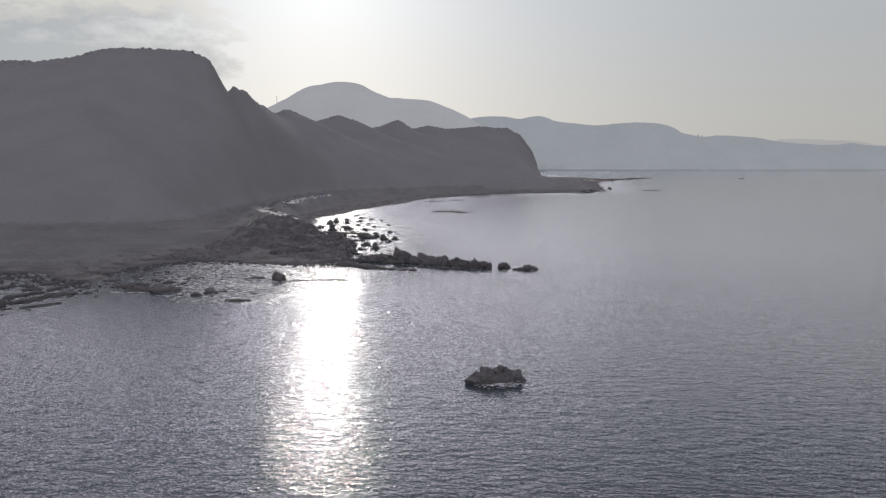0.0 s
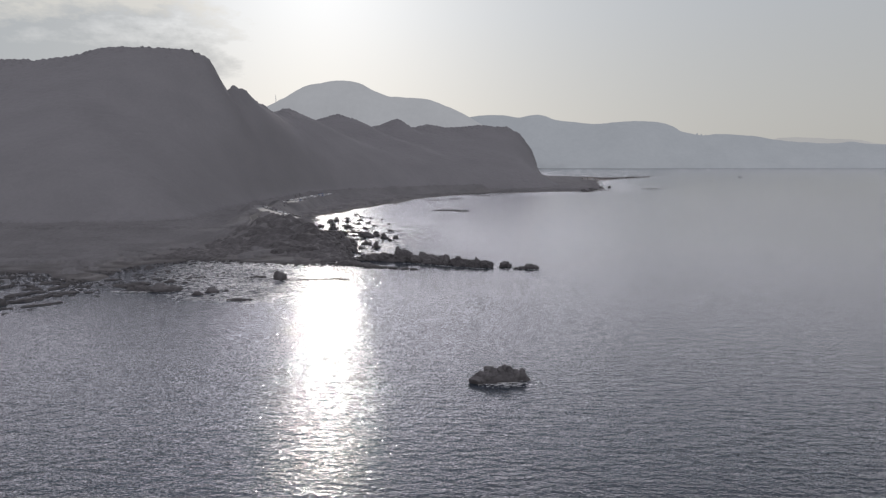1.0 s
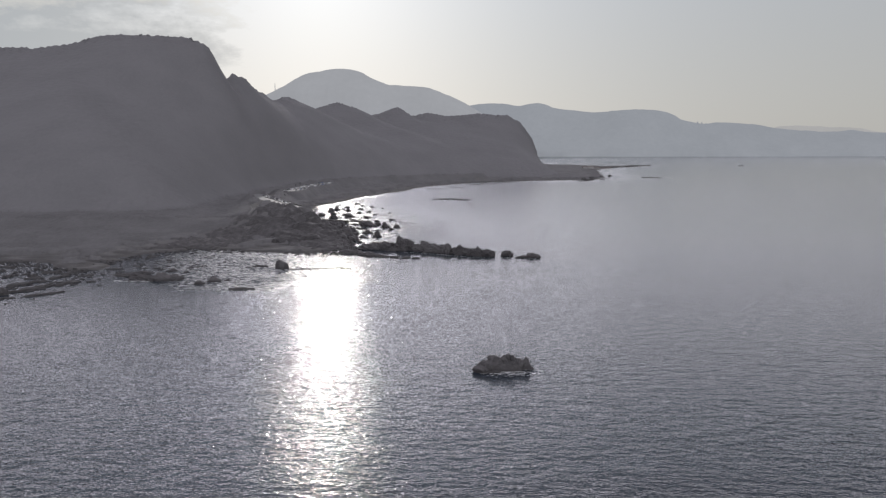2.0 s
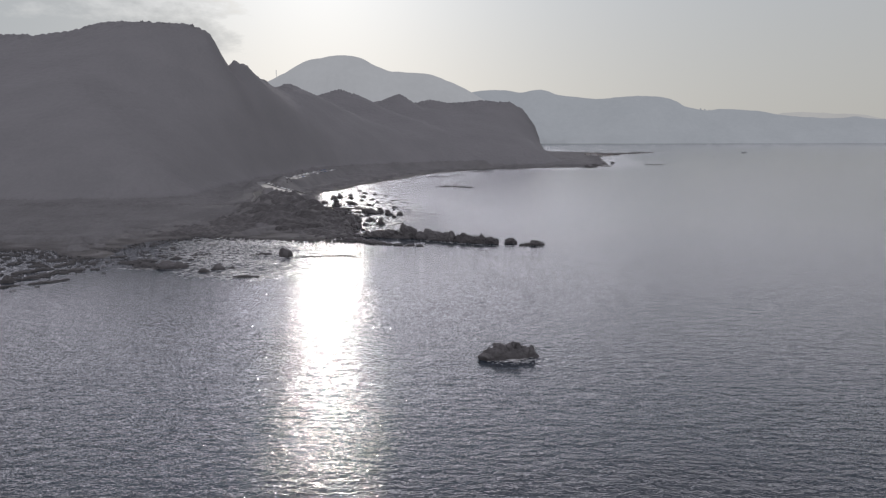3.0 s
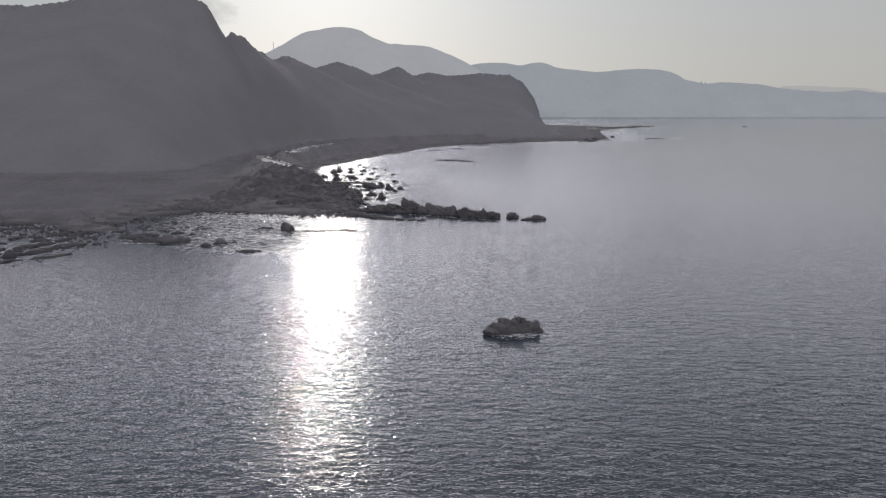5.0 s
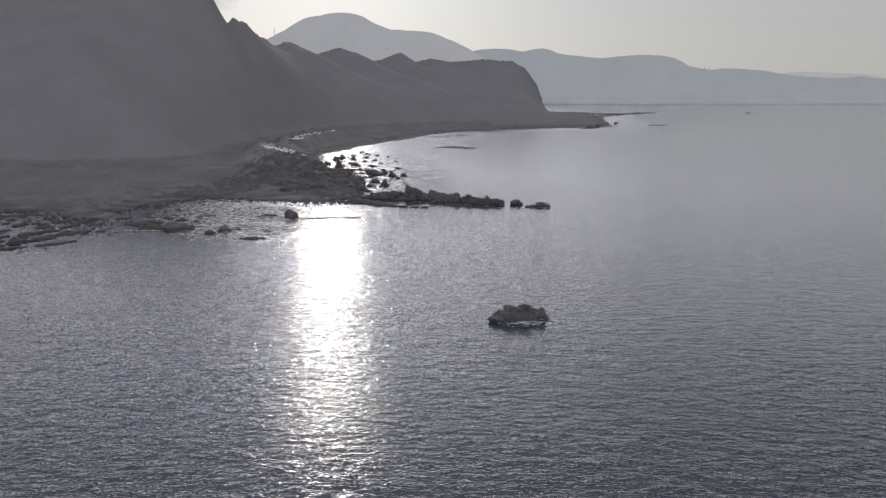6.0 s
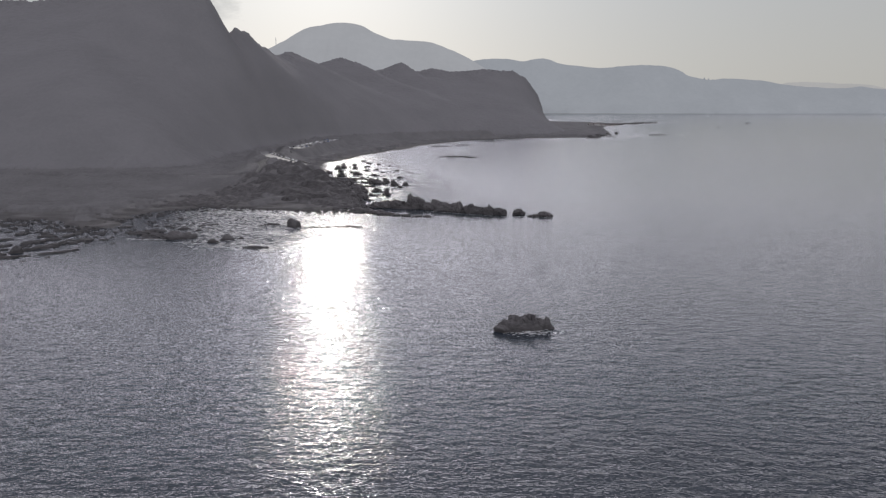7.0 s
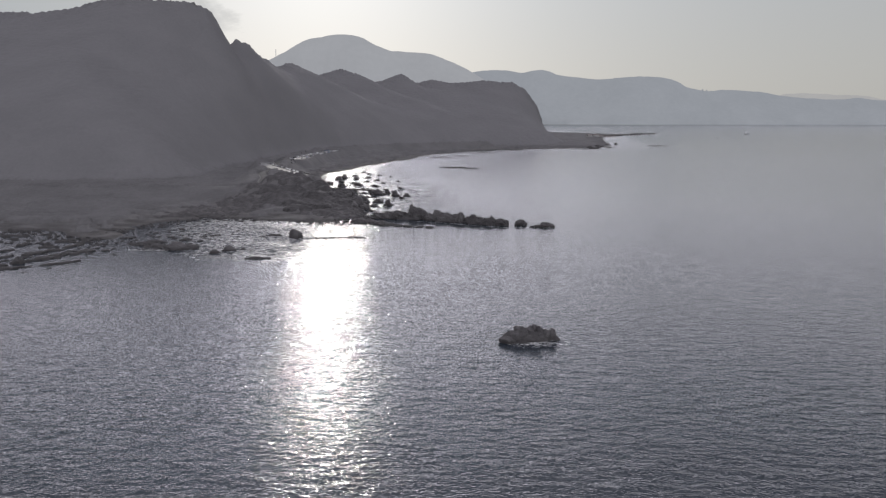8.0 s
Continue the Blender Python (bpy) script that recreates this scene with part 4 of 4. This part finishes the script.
for k in range(420):
    s = rng.random() * 6
    i = int(s)
    x, y = (edge[i][j] + (s - i) * (edge[i + 1][j] - edge[i][j]) for j in (0, 1))
    x, y = x + rng.gauss(0, 3), y - rng.gauss(1, 5)
    if k < 60:
        stone(x, y, rng.uniform(0.9, 2.0), rng.uniform(0.6, 1.6), k, "stones along the shore", "dark rock at the edge of the shore")
    else:
        rows.append((x, y, rng.uniform(0.4, 1.2), rng.uniform(0.3, 1.0)))
gravel(rows, "rubble of small dark stones along the shore")
rows = []
for k in range(130):
    s = rng.random()
    rows.append((-182 + 74 * s + rng.uniform(-8, 8), 320 + 40 * s + rng.gauss(0, 16), rng.uniform(0.4, 1.3), rng.uniform(0.3, 0.7)))
gravel(rows, "small low dark stones awash in the shallows")

# thin reefs awash farther along the bay
for k, (x, y, a) in enumerate(((3, 812, 17), (22, 800, 9), (-12, 1010, 16), (20, 1040, 12), (60, 1130, 18), (300, 1310, 9), (410, 1380, 22), (250, 1255, 14))):
    rock("reef", x, y, [(0, 0, 0.1, a, 2.6, 0.9), (a * 0.6, 1, 0, a * 0.5, 2.0, 0.6)], 500 + k, "thin dark reef awash in the bay", "reef", "reefs in the bay", rough=0.6)

rng = random.Random(57)
for k in range(20):
    s = rng.random() ** 1.3
    a = rng.uniform(3, 8) * (1 - 0.4 * s)
    rock("sea_rock", 268 + 70 * s + rng.uniform(-10, 10), 1290 + 190 * s + rng.uniform(-26, 30), [(0, 0, 0.2, a, 3.5, rng.uniform(0.8, 3.6)), (a * 0.8, 1, 0.1, a * 0.6, 3, rng.uniform(0.6, 2.0))], 560 + k,
         "low broken dark rock in surf below the headland", "rock", "rocks below the headland", detail=2, rough=0.9)
for k in range(16):
    s = k / 15
    rock("sea_rock", 418 + 245 * s + 10 * math.sin(5 * k), 1960 + 318 * s, [(0, 0, 0.2, 10 + 5 * math.sin(3 * k), 6, 3.4 - 1.6 * s + math.sin(7 * k)), (9, 1, 0.1, 7, 5, 2.0)], 600 + k,
         "low dark rock of the far spit", "rock", "rocks of the far spit", detail=2, rough=0.8)

# ---- the low pier in the small bay ----
pier = tagged(new("pier"), "low straight concrete pier reaching out to rocks", "pier")
pier.location = (-84, 558, 0)
pier.rotation_euler[2] = radians(-23)


def box(bm, x, y, z, sx, sy, sz, bevel=0.0):
    made = bmesh.ops.create_cube(bm, size=1, matrix=Matrix.LocRotScale((x, y, z), None, (sx, sy, sz)))
    if bevel:
        edges = list({e for v in made["verts"] for e in v.link_edges})
        bmesh.ops.bevel(bm, geom=edges, offset=bevel, segments=2, affect="EDGES")


bm = bmesh.new()
box(bm, 0, 0, 1.9, 47, 2.8, 1.1, 0.08)
part("deck", bm, DARK_CONCRETE, pier)
for k in range(4):
    bm = bmesh.new()
    box(bm, -19 + 12.6 * k, 0, 0.0, 1.2, 2.0, 3.2, 0.06)
    part("pile", bm, DARK_CONCRETE, pier)

# ---- road, sea wall, parked cars ----
def ribbon(name, line, lift, wide, material, high=0.0, step=6.0):
    """A strip of road, or a wall where high is given, along a line of x, y, z."""
    pts = [Vector(p) for p in line]
    path = []
    for p, q in zip(pts, pts[1:]):
        n = max(1, int((q - p).length / step))
        path += [p.lerp(q, k / n) for k in range(n)]
    path.append(pts[-1])
    verts, faces = [], []
    for k, p in enumerate(path):
        d = (path[min(k + 1, len(path) - 1)] - path[max(k - 1, 0)]).normalized()
        side = Vector((-d.y, d.x, 0)).normalized() * wide / 2
        low, top = lift - (0.3 if not high else 0.6), lift + high
        for o, z in ((-1, low), (-1, top), (1, top), (1, low)):
            verts.append((p.x + o * side.x, p.y + o * side.y, p.z + z))
        if k:
            a = 4 * (k - 1)
            faces += [(a + i, a + i + 1, a + 5 + i, a + 4 + i) for i in range(3)]
    return mesh_object(name, verts, faces, material)


tagged(ribbon("road", ROAD, 0.05, 5.0, ASPHALT), "grey asphalt coast road along the hill foot", "road", kind="structure")
tagged(ribbon("pavement", LOT, 0.04, 17, PAVING), "roadside parking strip, pale to stand for sun glint", "pavement", kind="structure")
tagged(ribbon("pavement", GLINT_STRIP, 0.04, 6, PAVING), "pale strip added on the road bend for its sun glint", "pavement", kind="structure")
tagged(ribbon("pavement", RAMP, 0.04, 10, PAVING), "asphalt apron beside the coast road, pale to stand for sun glint", "pavement", kind="structure")
wall_line = [(x + 4, y - 9, z) for x, y, z in ROAD[1:5]]
tagged(ribbon("sea_wall", [(x + 6.5, y + 3.5, z) for x, y, z in RAMP], 0.0, 0.6, CONCRETE, 1.0), "low concrete wall along the roadside apron", "wall")
tagged(ribbon("sea_wall", wall_line, 0.0, 0.6, CONCRETE, 0.9), "long low concrete sea wall beside the road", "wall")

PAINTS = [plain_material("car_white", (0.80, 0.80, 0.79), 0.22), plain_material("car_silver", (0.55, 0.56, 0.57), 0.26, 0.6), plain_material("car_dark", (0.03, 0.03, 0.035), 0.28),
          plain_material("car_blue", (0.05, 0.09, 0.2), 0.25)]
GLASS = plain_material("car_glass", (0.03, 0.035, 0.04), 0.06, 0.0, 0.9)
TYRE = plain_material("tyre", (0.03, 0.03, 0.03), 0.8)
RIM = plain_material("rim", (0.5, 0.5, 0.5), 0.35, 0.8)


def car(paint, word):
    ob = tagged(new("car"), word + " passenger car parked on the roadside lot", "car", "parked cars")
    bm = bmesh.new()
    box(bm, 0, 0, 0.62, 4.4, 1.75, 0.62, 0.16)
    part("body", bm, paint, ob, smooth=False)
    bm = bmesh.new()
    made = bmesh.ops.create_cube(bm, size=1, matrix=Matrix.LocRotScale((-0.25, 0, 1.18), None, (2.5, 1.6, 0.56)))
    for v in made["verts"]:
        if v.co.z > 1.2:
            v.co.x, v.co.y = -0.25 + (v.co.x + 0.25) * 0.66, v.co.y * 0.86
    bmesh.ops.bevel(bm, geom=bm.edges[:], offset=0.05, segments=1, affect="EDGES")
    part("cabin_glass", bm, GLASS, ob)
    bm = bmesh.new()
    box(bm, -0.25, 0, 1.48, 1.62, 1.34, 0.06, 0.02)
    part("roof", bm, paint, ob)
    for x in (-1.35, 1.35):
        for y in (-0.82, 0.82):
            bm = bmesh.new()
            bmesh.ops.create_cone(bm, cap_ends=True, segments=16, radius1=0.32, radius2=0.32, depth=0.2, matrix=pose(x, y, 0.32, 90))
            wheel = part("wheel", bm, TYRE, ob)
            bm = bmesh.new()
            bmesh.ops.create_cone(bm, cap_ends=True, segments=12, radius1=0.19, radius2=0.19, depth=0.24, matrix=pose(x, y, 0.32, 90))
            part("rim", bm, RIM, wheel)
    return ob


kinds = [car(p, w) for p, w in zip(PAINTS, ("white", "silver", "dark", "dark blue"))]
rng = random.Random(41)
spots = []
for k in range(22):
    s = k / 21
    spots.append((-171 + 14 * s + rng.uniform(-0.4, 0.4) + (5.8 if k % 2 else -5.4), 775 + 182 * s + rng.uniform(-3, 3), 12.1, rng.choice((75, 80, 255, 262))))
for k in range(9):
    s = (k + 0.3 * rng.random()) / 9
    spots.append((-181 + 50 * s, 702 - 98 * s, 11.9 - 1.3 * s, rng.choice((118, 122, 298))))
for k, (x, y, z, a) in enumerate(spots):
    m = pose(x, y, z, 0, 0, a)
    if k < 4:
        kinds[k].matrix_basis = m
    else:
        copy_thing(kinds[rng.choice((0, 0, 0, 1, 1, 2, 3))], m)

# ---- boats ----
HULL = blend_material("boat_hull", (0.10, 0.11, 0.13), (0.16, 0.17, 0.19), 0.8, 0.5)
CABIN = plain_material("boat_cabin", (0.5, 0.5, 0.5), 0.5)


def boat(x, y, long, turn, label):
    ob = tagged(new("fishing_boat"), label, "boat", "boats in the bay")
    ob.matrix_basis = pose(x, y, 0, 0, 0, turn)
    bm = bmesh.new()
    bmesh.ops.create_grid(bm, x_segments=12, y_segments=6, size=0.5)
    w = long * 0.25
    for v in bm.verts:
        u, s = v.co.x * 2, v.co.y * 2
        bow = 1 - max(0, u) ** 2.5
        v.co = Vector((u * long / 2, s * w / 2 * bow * (0.85 + 0.15 * abs(s)), -0.6 + (abs(s) ** 2) * (0.09 * long + 0.05 * long * max(0, u) ** 2) + 0.6 * abs(u) ** 6))
    edges = [e for e in bm.edges if e.is_boundary]
    bmesh.ops.contextual_create(bm, geom=edges)
    part("hull", bm, HULL, ob)
    bm = bmesh.new()
    box(bm, -long * 0.16, 0, long * 0.14, long * 0.26, w * 0.55, long * 0.15, 0.08)
    part("cabin", bm, CABIN, ob)
    bm = bmesh.new()
    bmesh.ops.create_cone(bm, cap_ends=True, segments=8, radius1=0.12, radius2=0.07, depth=long * 0.3, matrix=pose(long * 0.12, 0, long * 0.2))
    part("mast", bm, RIM, ob)


boat(948, 2240, 19, 8, "grey fishing boat with a small cabin on calm water")
boat(700, 1836, 8, 172, "small dark open boat far out in the bay")

# ---- houses on the flat beyond the headland ----
PLASTER = blend_material("plaster", (0.20, 0.195, 0.19), (0.28, 0.275, 0.265), 0.2, 0.9)
ROOF = blend_material("roof_sheet", (0.10, 0.085, 0.08), (0.15, 0.13, 0.12), 0.3, 0.85)
PANE = plain_material("window_pane", (0.04, 0.045, 0.05), 0.1)


def house(x, y, long, deep, storeys, turn):
    ob = tagged(new("house"), "weathered grey low coastal house on the flat point", "house", "houses on the point")
    z0 = float(land_height(np.array([x]), np.array([y]))[0][0]) - 0.4
    ob.matrix_basis = pose(x, y, z0, 0, 0, turn)
    high = 3.0 * storeys + 0.5
    bm = bmesh.new()
    box(bm, 0, 0, high / 2, long, deep, high)
    part("wall", bm, PLASTER, ob)
    bm = bmesh.new()
    made = bmesh.ops.create_cube(bm, size=1, matrix=Matrix.LocRotScale((0, 0, high + 0.9), None, (long + 0.8, deep + 0.8, 1.8)))
    for v in made["verts"]:
        if v.co.z > high + 1:
            v.co.y *= 0.05
    part("roof", bm, ROOF, ob)
    for s in range(storeys):
        for k in range(int(long / 3.2)):
            bm = bmesh.new()
            box(bm, -long / 2 + 2 + 3.2 * k, -deep / 2, 2.0 + 3.0 * s, 1.4, 0.12, 1.2)
            part("window", bm, PANE, ob)


for spec in ((395, 1880, 16, 9, 2, 10), (418, 1905, 12, 8, 1, -5), (440, 1930, 18, 9, 1, 8), (372, 1850, 11, 8, 2, 20), (462, 1960, 10, 7, 1, 0)):
    house(*spec)


# ---- foam where the swell meets the rocks ----
def foam(name, spots, seed, label):
    rng = random.Random(seed)
    verts, faces = [], []
    for x, y, reach in spots:
        n = 9
        base = len(verts)
        a0 = rng.uniform(0, 6)
        for k in range(n):
            a = a0 + 6.283 * k / n
            r = reach * rng.uniform(0.45, 1.1)
            verts.append((x + 3.6 * r * math.cos(a), y + 0.8 * r * math.sin(a) + 0.3 * r * math.cos(a), 0.16))
        verts.append((x, y, 0.17))
        faces += [(base + k, base + (k + 1) % n, base + n) for k in range(n)]
    ob = mesh_object(name, verts, faces, FOAM)
    tagged(ob, label, "foam", kind="stuff")


rng = random.Random(63)
foam("sea_foam", [(16.0 + rng.gauss(0, 3.6), 181.9 + rng.gauss(0, 1.3), rng.uniform(0.05, 0.18)) for _ in range(210)], 5, "thin white foam washing round the lone rock")
foam("sea_foam", [(300 + 160 * s + rng.uniform(-6, 6), 1308 + 70 * s + rng.uniform(-14, 14), rng.uniform(0.6, 1.8)) for s in [rng.random() for _ in range(60)]], 6, "broken white surf off the headland")
foam("sea_foam", [(-64 + rng.uniform(-16, 18), 344 + rng.uniform(-2, 2), rng.uniform(0.1, 0.35)) for _ in range(60)], 7, "thin line of foam over a shallow bar")
foam("sea_foam", [(-141 + rng.uniform(-11, 11), 312.5 + rng.uniform(-1, 1.5), rng.uniform(0.1, 0.4)) for _ in range(40)], 8, "thin foam along a low wet rock")
# flecks for broken foam and for sun glints, both as white colour
rows = []
while len(rows) < 3600:
    x, y = rng.uniform(-160, -74), rng.uniform(290, 408)
    near = math.exp(-((((x + 108 + 0.3 * (y - 350)) / 30) ** 2 + ((y - 355) / 52) ** 2) ** 2))
    if rng.random() < near:
        rows.append((x, y, rng.uniform(0.10, 0.42)))
foam("sea_foam", rows, 9, "white flecks over the shallow reef, for foam and sun glints")
rows = []
for px, py, qx, qy in ((-24, 399, -8, 393), (-8, 393, 2, 388), (2, 388, 14, 382), (14, 382, 26, 377), (30, 378.5, 37, 378.5), (38, 376.5, 52, 376.5)):
    for _ in range(34):
        s = rng.random()
        rows.append((px + s * (qx - px), py + s * (qy - py) + rng.gauss(0, 0.5), rng.uniform(0.06, 0.2)))
foam("sea_foam", rows, 10, "thin white wash along the foot of the rock row")
